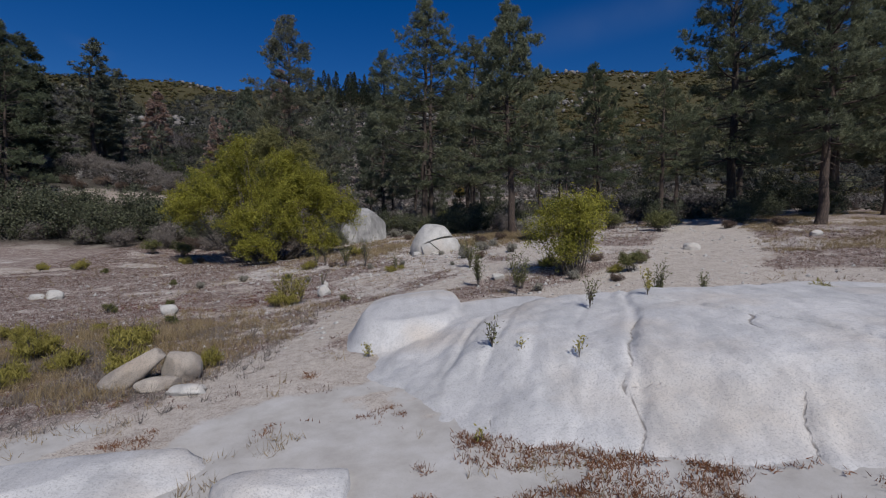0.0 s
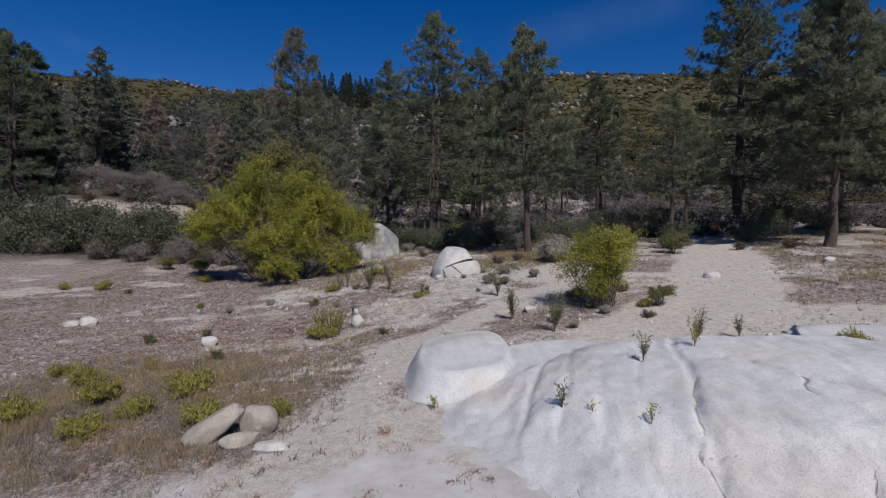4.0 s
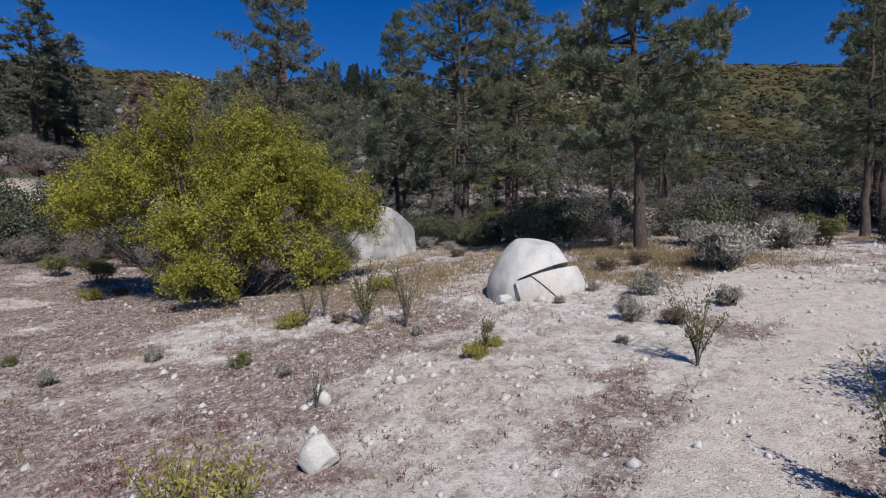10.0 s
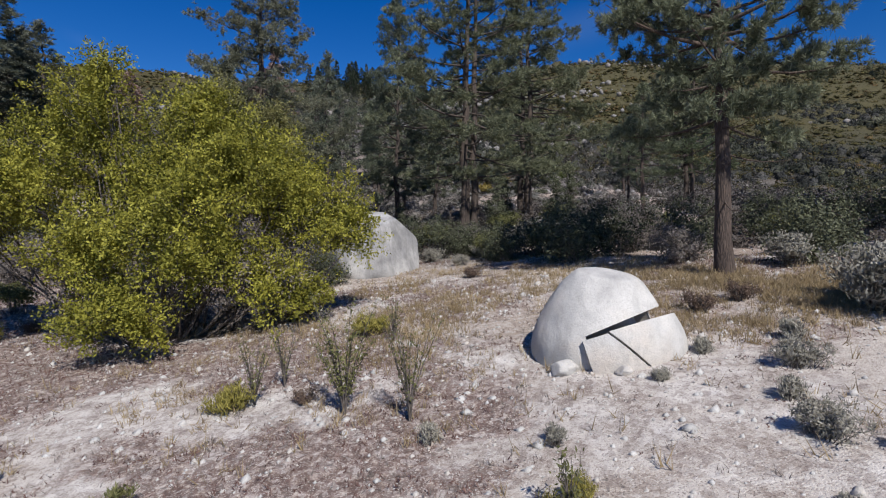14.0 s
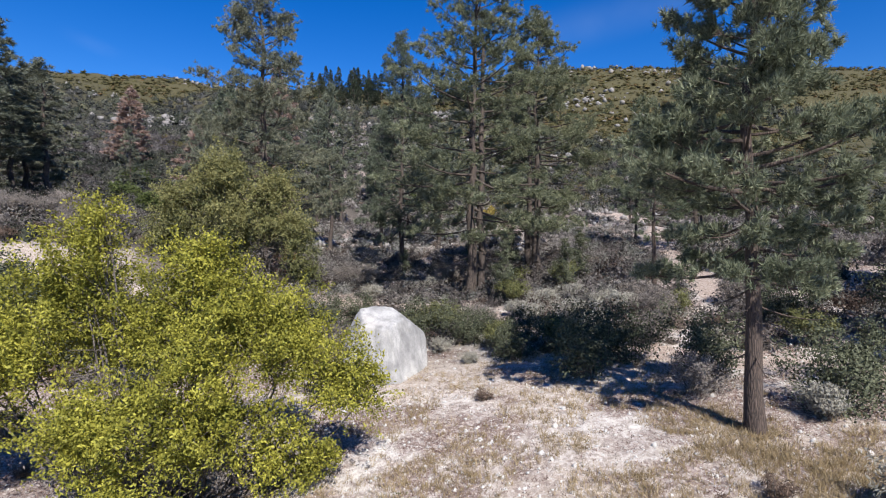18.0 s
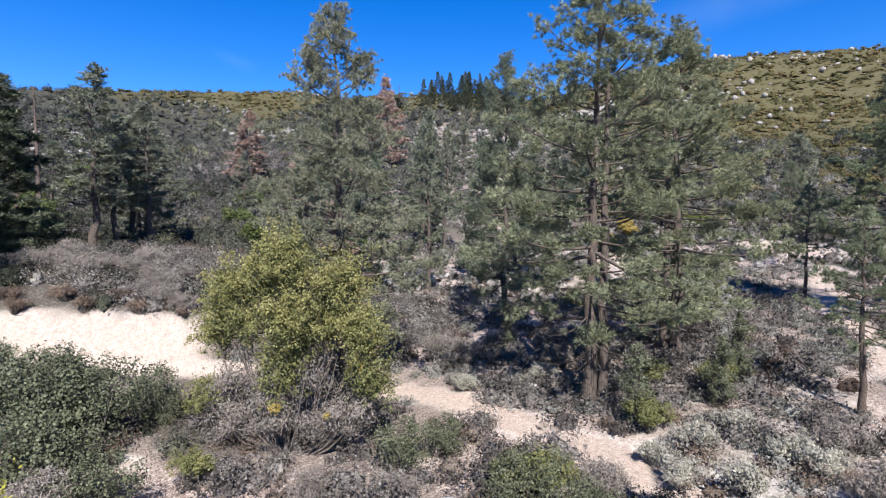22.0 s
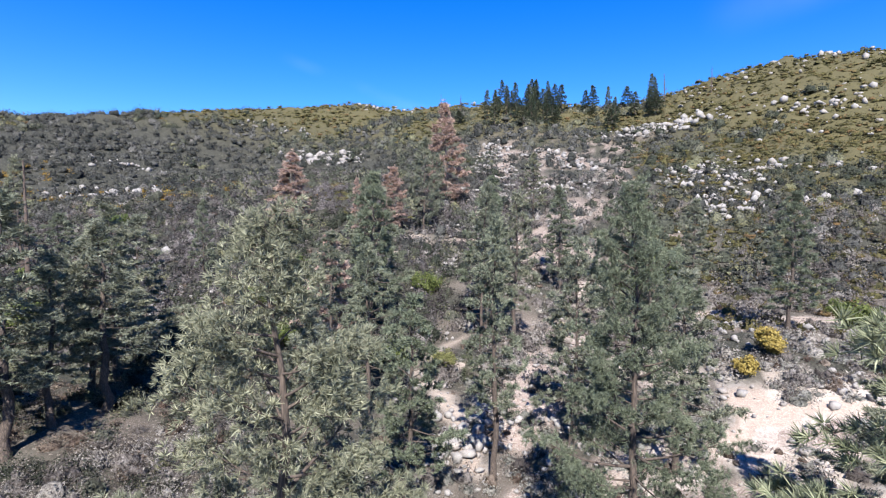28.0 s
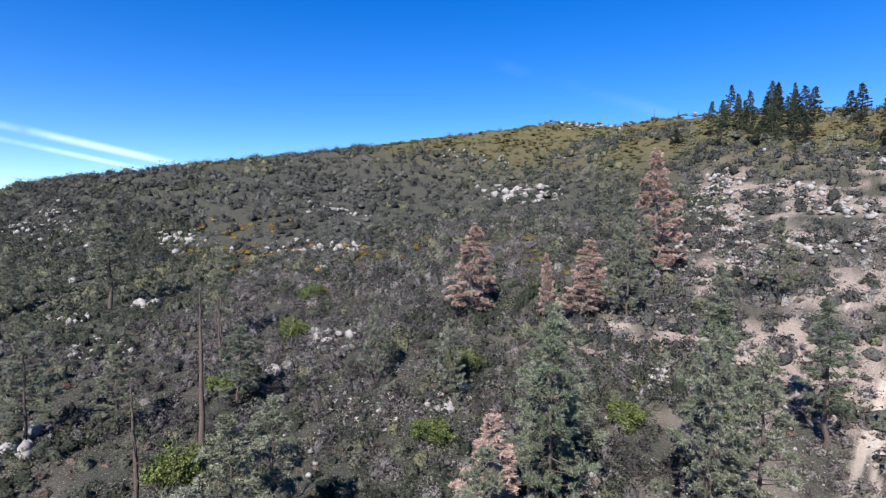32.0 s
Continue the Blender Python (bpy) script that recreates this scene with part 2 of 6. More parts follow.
def tube(shape, pts, radii, sides=6):
    """A tapered tube along points."""
    pts = np.asarray(pts, float)
    along = unit(np.gradient(pts, axis=0))
    ref = np.where(np.abs(along[:, 2:3]) > 0.9, np.array([[1.0, 0, 0]]), np.array([[0, 0, 1.0]]))
    a = unit(np.cross(along, ref))
    b = np.cross(along, a)
    ang = np.arange(sides) * 2 * np.pi / sides
    ring = a[:, None] * np.cos(ang)[None, :, None] + b[:, None] * np.sin(ang)[None, :, None]
    v = pts[:, None] + ring * np.asarray(radii, float)[:, None, None]
    n = len(pts)
    i, j = np.meshgrid(np.arange(n - 1), np.arange(sides), indexing="ij")
    k = (j + 1) % sides
    quads = np.stack([i * sides + j, i * sides + k, (i + 1) * sides + k, (i + 1) * sides + j], -1).reshape(-1, 4)
    shape.add(v.reshape(-1, 3), None, quads)


def tufts(shape, rng, centres, ways, count, length, width):
    """Bunches of needles: thin triangles that spread from each centre."""
    n = len(centres)
    d = unit(ways[:, None] * 0.75 + rng.normal(size=(n, count, 3)) * 0.55)
    side = unit(np.cross(d, rng.normal(size=(n, count, 3)))) * width
    l = length * rng.uniform(0.7, 1.15, (n, count, 1))
    c = centres[:, None] + d * 0.03
    v = np.stack([c - side, c + side, c + d * l], 2).reshape(-1, 3)
    shape.add(v, np.arange(len(v)).reshape(-1, 3))


def leaves(shape, rng, centres, length, width, up=0.3, out=None):
    """Single leaves: small diamonds, lying roughly on the clump where its outward way is given."""
    n = len(centres)
    d = unit(rng.normal(size=(n, 3)) + np.array([0, 0, up]))
    if out is None:
        side = unit(np.cross(d, rng.normal(size=(n, 3))))
    else:
        face = unit(out + 0.45 * rng.normal(size=(n, 3)))
        d = unit(d - face * (d * face).sum(1, keepdims=True) * 0.8)
        side = unit(np.cross(face, d))
    l = length * rng.uniform(0.6, 1.2, (n, 1))
    w = width * rng.uniform(0.7, 1.2, (n, 1))
    v = np.stack([centres, centres + d * l * 0.5 + side * w, centres + d * l, centres + d * l * 0.5 - side * w], 1).reshape(-1, 3)
    shape.add(v, None, np.arange(len(v)).reshape(-1, 4))


def part(name, me, parent, label=""):
    ob = new(name, me)
    ob.parent = parent
    return tagged(ob, label)


# ---- materials ----
def mat(name):
    m = bpy.data.materials.new(name)
    m.use_nodes = True
    nt = m.node_tree
    return m, nt, nt.nodes["Principled BSDF"]


def node(nt, kind, **values):
    n = nt.nodes.new(kind)
    for k, v in values.items():
        n.inputs[k.replace("_", " ")].default_value = v
    return n


def place_of(nt, world_wide=True):
    if world_wide:
        return nt.nodes.new("ShaderNodeNewGeometry").outputs["Position"]
    return nt.nodes.new("ShaderNodeTexCoord").outputs["Object"]


def ramp(nt, source, stops):
    r = nt.nodes.new("ShaderNodeValToRGB")
    while len(r.color_ramp.elements) < len(stops):
        r.color_ramp.elements.new(0.5)
    for e, (p, c) in zip(r.color_ramp.elements, stops):
        e.position, e.color = p, (*c, 1)
    nt.links.new(source, r.inputs[0])
    return r.outputs[0]


def noise_of(nt, where, scale, detail=4.0, rough=0.55):
    n = node(nt, "ShaderNodeTexNoise", Scale=scale, Detail=detail, Roughness=rough)
    nt.links.new(where, n.inputs["Vector"])
    return n.outputs["Fac"]


def mix(nt, fac, a, b, blend="MIX"):
    n = nt.nodes.new("ShaderNodeMix")
    n.data_type, n.blend_type = "RGBA", blend
    for value, sock in ((fac, n.inputs[0]), (a, n.inputs[6]), (b, n.inputs[7])):
        if isinstance(value, (int, float)):
            sock.default_value = value
        elif isinstance(value, tuple):
            sock.default_value = (*value, 1)
        else:
            nt.links.new(value, sock)
    return n.outputs[2]


def bump(nt, bsdf, height, strength, distance):
    b = node(nt, "ShaderNodeBump", Strength=strength, Distance=distance)
    nt.links.new(height, b.inputs["Height"])
    nt.links.new(b.outputs[0], bsdf.inputs["Normal"])


def foliage(name, dark, light, through_light=0.3, patch=0.6, per_object=False):
    """Leaves or needles: two tones by leaf, patches at a larger scale, some light let through."""
    m, nt, bsdf = mat(name)
    geo = nt.nodes.new("ShaderNodeNewGeometry")
    c = ramp(nt, geo.outputs["Random Per Island"], [(0.0, dark), (1.0, light)])
    big = noise_of(nt, geo.outputs["Position"], patch, 3)
    c = mix(nt, ramp(nt, big, [(0.4, (0, 0, 0)), (0.68, (0.65, 0.65, 0.65))]), c, dark)
    if per_object:
        info = nt.nodes.new("ShaderNodeObjectInfo")
        tone = ramp(nt, info.outputs["Random"], [(0.0, (0.75, 0.82, 0.75)), (0.5, (1, 1, 1)), (1.0, (1.12, 1.08, 1.0))])
        c = mix(nt, 1.0, c, tone, "MULTIPLY")
    nt.links.new(c, bsdf.inputs["Base Color"])
    bsdf.inputs["Roughness"].default_value = 0.65
    bsdf.inputs["Specular IOR Level"].default_value = 0.25
    tr = nt.nodes.new("ShaderNodeBsdfTranslucent")
    nt.links.new(c, tr.inputs["Color"])
    mx = nt.nodes.new("ShaderNodeMixShader")
    mx.inputs[0].default_value = through_light
    nt.links.new(bsdf.outputs[0], mx.inputs[1])
    nt.links.new(tr.outputs[0], mx.inputs[2])
    nt.links.new(mx.outputs[0], nt.nodes["Material Output"].inputs["Surface"])
    return m


def shifted(nt, value, by, amount):
    """value + amount * (by - 0.5)"""
    a = nt.nodes.new("ShaderNodeMath")
    a.operation = "MULTIPLY_ADD"
    nt.links.new(by, a.inputs[0])
    a.inputs[1].default_value, a.inputs[2].default_value = amount, -amount / 2
    b = nt.nodes.new("ShaderNodeMath")
    b.operation = "ADD"
    nt.links.new(value, b.inputs[0])
    nt.links.new(a.outputs[0], b.inputs[1])
    return b.outputs[0]


def brush(name, stops, mottle=2.2):
    """Shrubs of a slope: one tone to each shrub, mottled, with shade painted into the hollows of a fine leafy relief.
    """
    m, nt, bsdf = mat(name)
    geo = nt.nodes.new("ShaderNodeNewGeometry")
    a = nt.nodes.new("ShaderNodeAttribute")
    a.attribute_name = "tone"
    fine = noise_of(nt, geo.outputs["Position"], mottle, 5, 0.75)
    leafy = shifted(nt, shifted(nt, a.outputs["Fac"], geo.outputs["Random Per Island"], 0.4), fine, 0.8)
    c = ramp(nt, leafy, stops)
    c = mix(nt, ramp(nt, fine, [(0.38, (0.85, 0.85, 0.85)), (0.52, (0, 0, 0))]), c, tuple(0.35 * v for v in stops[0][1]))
    nt.links.new(c, bsdf.inputs["Base Color"])
    bsdf.inputs["Roughness"].default_value = 0.9
    bsdf.inputs["Specular IOR Level"].default_value = 0.15
    bump(nt, bsdf, fine, 1.0, 0.6)
    return m


def bark(name, dark, light, scale=9.0):
    m, nt, bsdf = mat(name)
    p = place_of(nt, False)
    mp = nt.nodes.new("ShaderNodeMapping")
    mp.inputs["Scale"].default_value = (1, 1, 0.22)
    nt.links.new(p, mp.inputs["Vector"])
    v = node(nt, "ShaderNodeTexVoronoi", Scale=scale)
    v.feature = "DISTANCE_TO_EDGE"
    nt.links.new(mp.outputs[0], v.inputs["Vector"])
    n = noise_of(nt, mp.outputs[0], scale * 2.2, 5)
    c = mix(nt, ramp(nt, v.outputs["Distance"], [(0.0, (0, 0, 0)), (0.12, (1, 1, 1))]), dark, ramp(nt, n, [(0.3, dark), (0.7, light)]))
    nt.links.new(c, bsdf.inputs["Base Color"])
    bsdf.inputs["Roughness"].default_value = 0.9
    bump(nt, bsdf, v.outputs["Distance"], 0.8, 0.05)
    return m


def granite(name, light, dark, warm, scale=1.0, world_wide=True, cracks=False, speckle=0.75, run=(1.0, 0.25, 0.6), streaks=0.5, streak_from=0.48):
    """Weathered granite: crystal speckle, broad grey and rust stains, fine relief."""
    m, nt, bsdf = mat(name)
    p = place_of(nt, world_wide)
    speck = noise_of(nt, p, 38 * scale, 3, 0.75)
    speck2 = noise_of(nt, p, 16 * scale, 3, 0.7)
    stain = noise_of(nt, p, 0.7 * scale, 5, 0.6)
    rust = noise_of(nt, p, 0.45 * scale, 4, 0.55)
    c = mix(nt, ramp(nt, stain, [(0.38, (0, 0, 0)), (0.7, (1, 1, 1))]), light, dark)
    c = mix(nt, ramp(nt, rust, [(0.5, (0, 0, 0)), (0.75, (0.75, 0.75, 0.75))]), c, warm)
    c = mix(nt, ramp(nt, speck, [(0.53, (0, 0, 0)), (0.61, (speckle,) * 3)]), c, tuple(0.35 * v for v in dark))
    mp = nt.nodes.new("ShaderNodeMapping")
    mp.inputs["Scale"].default_value = run
    mp.inputs["Rotation"].default_value = (0, 0, radians(17))
    nt.links.new(p, mp.inputs["Vector"])
    streak = noise_of(nt, mp.outputs[0], 2.6 * scale, 6, 0.65)
    coarse = noise_of(nt, p, 7 * scale, 6, 0.7)
    c = mix(nt, ramp(nt, streak, [(streak_from, (0, 0, 0)), (streak_from + 0.24, (streaks,) * 3)]), c, tuple(0.62 * v for v in dark))
    c = mix(nt, ramp(nt, coarse, [(0.28, (0.45, 0.45, 0.45)), (0.45, (0, 0, 0))]), c, tuple(0.7 * v for v in dark))
    c = mix(nt, ramp(nt, speck2, [(0.56, (0, 0, 0)), (0.72, (0.67 * speckle,) * 3)]), c, tuple(0.55 * v for v in dark))
    nt.links.new(c, bsdf.inputs["Base Color"])
    bsdf.inputs["Roughness"].default_value = 0.85
    height = mix(nt, 0.45, mix(nt, 0.6, coarse, streak), speck2)
    if cracks:
        a = nt.nodes.new("ShaderNodeAttribute")
        a.attribute_name = "crack"
        thin = ramp(nt, shifted(nt, a.outputs["Fac"], coarse, 0.35), [(0.58, (0, 0, 0)), (0.9, (0.85, 0.85, 0.85))])
        c = mix(nt, thin, c, (0.19, 0.175, 0.165))
        nt.links.new(c, bsdf.inputs["Base Color"])
        height = mix(nt, thin, height, (0, 0, 0))
    bump(nt, bsdf, height, 0.7, 0.035)
    return m


def ground_material():
    """Sandy soil: bare sand and litter by the land's own maps, broken up by finer noise; grit and gravel; shade painted
    dark under the hill's brush.
    """
    m, nt, bsdf = mat("ground_soil")
    p = place_of(nt)
    fine, mid, broad = noise_of(nt, p, 9, 6, 0.65), noise_of(nt, p, 1.8, 6, 0.6), noise_of(nt, p, 0.16, 4)
    grit, clumps = noise_of(nt, p, 38, 3, 0.7), noise_of(nt, p, 4.5, 6, 0.7)
    soil = ramp(nt, mid, [(0.32, (0.29, 0.25, 0.23)), (0.5, (0.48, 0.442, 0.416)), (0.66, (0.64, 0.613, 0.592))])
    soil = mix(nt, ramp(nt, broad, [(0.42, (0, 0, 0)), (0.62, (0.6, 0.6, 0.6))]), soil, (0.33, 0.255, 0.19))
    sandy = ramp(nt, clumps, [(0.3, (0.39, 0.343, 0.302)), (0.7, (0.56, 0.512, 0.47))])
    low = ramp(nt, fine, [(0.36, (0.085, 0.055, 0.05)), (0.52, (0.19, 0.13, 0.115)), (0.66, (0.42, 0.35, 0.30))])
    a = nt.nodes.new("ShaderNodeAttribute")
    a.attribute_name = "sand"
    b = nt.nodes.new("ShaderNodeAttribute")
    b.attribute_name = "litter"
    sharp_sand = ramp(nt, shifted(nt, shifted(nt, a.outputs["Fac"], clumps, 0.9), mid, 0.8), [(0.35, (0, 0, 0)), (0.65, (1, 1, 1))])
    sharp_low = ramp(nt, shifted(nt, shifted(nt, b.outputs["Fac"], clumps, 0.95), fine, 0.9), [(0.36, (0, 0, 0)), (0.74, (0.92, 0.92, 0.92))])
    d = nt.nodes.new("ShaderNodeAttribute")
    d.attribute_name = "pave"
    e = nt.nodes.new("ShaderNodeAttribute")
    e.attribute_name = "brush_floor"
    stone = ramp(nt, mid, [(0.3, (0.35, 0.335, 0.32)), (0.5, (0.44, 0.43, 0.42)), (0.7, (0.51, 0.505, 0.505))])
    upland = nt.nodes.new("ShaderNodeAttribute")
    upland.attribute_name = "upland"
    # Soil between shrubs: their shade is painted in as near-black colour.
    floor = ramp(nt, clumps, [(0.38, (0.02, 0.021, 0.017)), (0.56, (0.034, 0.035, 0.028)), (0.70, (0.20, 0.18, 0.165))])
    g = nt.nodes.new("ShaderNodeAttribute")
    g.attribute_name = "dirt"
    sandy = mix(nt, g.outputs["Fac"], sandy, ramp(nt, clumps, [(0.3, (0.225, 0.172, 0.145)), (0.7, (0.365, 0.29, 0.245))]))
    c = mix(nt, sharp_sand, soil, sandy)
    c = mix(nt, sharp_low, c, low)
    c = mix(nt, ramp(nt, grit, [(0.55, (0, 0, 0)), (0.63, (0.8, 0.8, 0.8))]), c, (0.60, 0.57, 0.53))
    c = mix(nt, ramp(nt, grit, [(0.36, (0.75, 0.75, 0.75)), (0.44, (0, 0, 0))]), c, (0.13, 0.095, 0.08))
    warp = mix(nt, 0.12, p, nt.nodes.new("ShaderNodeTexNoise").outputs["Color"], "ADD")
    for scale, pale, dark in ((13.0, 0.30, 0.32), (5.0, 0.12, 0.22)):
        v = node(nt, "ShaderNodeTexVoronoi", Scale=scale)
        nt.links.new(warp, v.inputs["Vector"])
        tone = shifted(nt, v.outputs["Color"], clumps, 0.9)
        less = mix(nt, e.outputs["Fac"], mix(nt, sharp_sand, (1, 1, 1), (0.35, 0.35, 0.35)), (0.15, 0.15, 0.15))
        c = mix(nt, mix(nt, 1.0, ramp(nt, tone, [(0.66, (0, 0, 0)), (0.78, (pale, pale, pale))]), less, "MULTIPLY"), c, (0.62, 0.59, 0.565))
        c = mix(nt, mix(nt, 1.0, ramp(nt, tone, [(0.26, (dark, dark, dark)), (0.38, (0, 0, 0))]), less, "MULTIPLY"), c, (0.12, 0.08, 0.068))
    paved = ramp(nt, shifted(nt, shifted(nt, d.outputs["Fac"], mid, 0.9), clumps, 0.5), [(0.36, (0, 0, 0)), (0.58, (0.92, 0.92, 0.92))])
    stone = mix(nt, ramp(nt, grit, [(0.52, (0, 0, 0)), (0.66, (0.35, 0.35, 0.35))]), stone, (0.30, 0.29, 0.285))
    c = mix(nt, paved, c, stone)
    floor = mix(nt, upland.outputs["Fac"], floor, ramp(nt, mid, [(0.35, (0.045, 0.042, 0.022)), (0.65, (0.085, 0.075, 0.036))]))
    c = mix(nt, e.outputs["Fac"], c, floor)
    nt.links.new(c, bsdf.inputs["Base Color"])
    bsdf.inputs["Roughness"].default_value = 0.95
    bsdf.inputs["Specular IOR Level"].default_value = 0.2
    bump(nt, bsdf, mix(nt, paved, mix(nt, 0.5, fine, grit), mix(nt, 0.25, (0.5, 0.5, 0.5), mid)), 0.8, 0.06)
    return m


M_GROUND = ground_material()
M_SLAB = granite("slab_granite", (0.585, 0.583, 0.592), (0.44, 0.446, 0.463), (0.51, 0.45, 0.39), cracks=True, speckle=0.38)
M_ROCK = granite("boulder_granite", (0.53, 0.52, 0.505), (0.38, 0.375, 0.37), (0.47, 0.395, 0.325), 1.6, speckle=0.35)
M_STREAKED = granite("streaked_granite", (0.47, 0.465, 0.46), (0.17, 0.17, 0.175), (0.42, 0.385, 0.35), 1.1, speckle=0.3, run=(1.0, 0.7, 0.22), streaks=0.7, streak_from=0.46)
M_TAN = granite("tan_granite", (0.42, 0.375, 0.33), (0.28, 0.25, 0.225), (0.33, 0.26, 0.20), 2.0)
M_FAR_ROCK = granite("hill_granite", (0.27, 0.255, 0.25), (0.16, 0.155, 0.155), (0.26, 0.215, 0.19), 1.2)
M_BARK = bark("pine_bark", (0.032, 0.025, 0.022), (0.105, 0.08, 0.067))
M_BARK_RED = bark("red_pine_bark", (0.035, 0.026, 0.022), (0.115, 0.082, 0.068))
M_DEAD = bark("grey_deadwood", (0.10, 0.085, 0.075), (0.27, 0.24, 0.21), 14)
M_TWIG = bark("shrub_wood", (0.06, 0.05, 0.045), (0.19, 0.165, 0.15), 20)
M_NEEDLE = foliage("pine_needles", (0.062, 0.077, 0.047), (0.325, 0.35, 0.235), 0.28, 0.5, True)
M_NEEDLE_BLUE = foliage("grey_pine_needles", (0.06, 0.07, 0.052), (0.31, 0.325, 0.25), 0.26, 0.5, True)
M_CONIFER = foliage("dark_conifer_needles", (0.035, 0.047, 0.032), (0.12, 0.14, 0.098), 0.2, 0.3, True)
M_PINK = foliage("dead_pine_needles", (0.25, 0.17, 0.145), (0.50, 0.385, 0.335), 0.25, 0.5)
M_WILLOW = foliage("yellow_willow_leaves", (0.11, 0.115, 0.017), (0.45, 0.425, 0.072), 0.29, 0.7)
M_SUNYELLOW = foliage("pale_yellow_leaves", (0.14, 0.138, 0.052), (0.31, 0.295, 0.125), 0.3, 0.7)
M_REDDRY = foliage("red_dead_growth", (0.13, 0.045, 0.04), (0.27, 0.13, 0.11), 0.15, 1.2)
M_RABBIT = foliage("rabbitbrush_stems", (0.19, 0.17, 0.04), (0.46, 0.41, 0.12), 0.35, 1.5)
M_OAK = foliage("oak_leaves", (0.045, 0.065, 0.02), (0.15, 0.18, 0.06), 0.3, 0.4, True)
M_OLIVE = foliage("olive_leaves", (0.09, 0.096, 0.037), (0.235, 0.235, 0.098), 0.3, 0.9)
M_GREEN = foliage("shrub_green_leaves", (0.035, 0.042, 0.026), (0.15, 0.162, 0.10), 0.2, 0.5)
M_SAGE = foliage("sage_leaves", (0.20, 0.19, 0.16), (0.43, 0.415, 0.36), 0.2, 0.6)
M_GREYBRUSH = foliage("grey_brush", (0.12, 0.105, 0.098), (0.27, 0.24, 0.215), 0.15, 0.4)
M_RUSTHILL = brush("hill_brush_rust", [(0.2, (0.13, 0.085, 0.022)), (0.6, (0.22, 0.14, 0.035)), (0.9, (0.26, 0.19, 0.05))])
M_BROWN_SLOPE = brush("slope_brush_brown", [(0.2, (0.085, 0.06, 0.05)), (0.6, (0.15, 0.115, 0.095)), (0.9, (0.21, 0.175, 0.15))])
M_BROWN = foliage("brown_brush", (0.075, 0.05, 0.04), (0.20, 0.145, 0.11), 0.15, 0.4)
M_RUSTDRY = foliage("rusty_dry_growth", (0.13, 0.055, 0.03), (0.30, 0.15, 0.08), 0.2, 1.5)
M_STRAW = foliage("dry_grass", (0.22, 0.165, 0.095), (0.45, 0.36, 0.22), 0.3, 0.5)
M_MAROON = foliage("dead_low_growth", (0.085, 0.045, 0.04), (0.22, 0.14, 0.12), 0.15, 1.2)
M_GOLD = foliage("golden_leaves", (0.22, 0.165, 0.045), (0.42, 0.34, 0.11), 0.35, 0.9)
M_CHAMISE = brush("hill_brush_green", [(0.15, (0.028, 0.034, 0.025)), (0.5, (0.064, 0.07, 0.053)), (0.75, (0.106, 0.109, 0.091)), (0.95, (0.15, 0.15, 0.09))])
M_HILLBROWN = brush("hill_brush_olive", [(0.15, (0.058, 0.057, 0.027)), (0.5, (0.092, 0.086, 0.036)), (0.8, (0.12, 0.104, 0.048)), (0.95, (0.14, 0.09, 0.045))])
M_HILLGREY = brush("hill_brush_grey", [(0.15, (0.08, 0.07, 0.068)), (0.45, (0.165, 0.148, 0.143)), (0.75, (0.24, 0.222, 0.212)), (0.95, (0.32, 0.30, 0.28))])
# Copies of the grey brush, dimmed in colour to darken western and far slopes.
M_GREY_DIMMER = brush("bare_hill_brush", [(0.15, (0.026, 0.029, 0.028)), (0.45, (0.05, 0.052, 0.05)), (0.75, (0.08, 0.081, 0.078)), (0.95, (0.12, 0.117, 0.112))])
M_GREY_DIM = brush("dark_grey_hill_brush", [(0.15, (0.048, 0.043, 0.045)), (0.45, (0.094, 0.085, 0.088)), (0.75, (0.148, 0.136, 0.137)), (0.95, (0.215, 0.20, 0.195))])
# Paler copy, added to brighten the valley slope through its colour.
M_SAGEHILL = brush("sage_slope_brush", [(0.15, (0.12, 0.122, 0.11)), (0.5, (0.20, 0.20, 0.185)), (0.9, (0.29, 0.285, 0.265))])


# ---- the land ----
def lines(lo, hi, fine_lo, fine_hi, step, grow):
    mid = np.arange(fine_lo, fine_hi + step / 2, step)
    out, s, v = [], step, fine_hi
    while v < hi:
        s = min(s * grow, 60)
        v += s
        out.append(v)
    back, s, v = [], step, fine_lo
    while v > lo:
        s = min(s * grow, 60)
        v -= s
        back.append(v)
    return np.concatenate([back[::-1], mid, out])


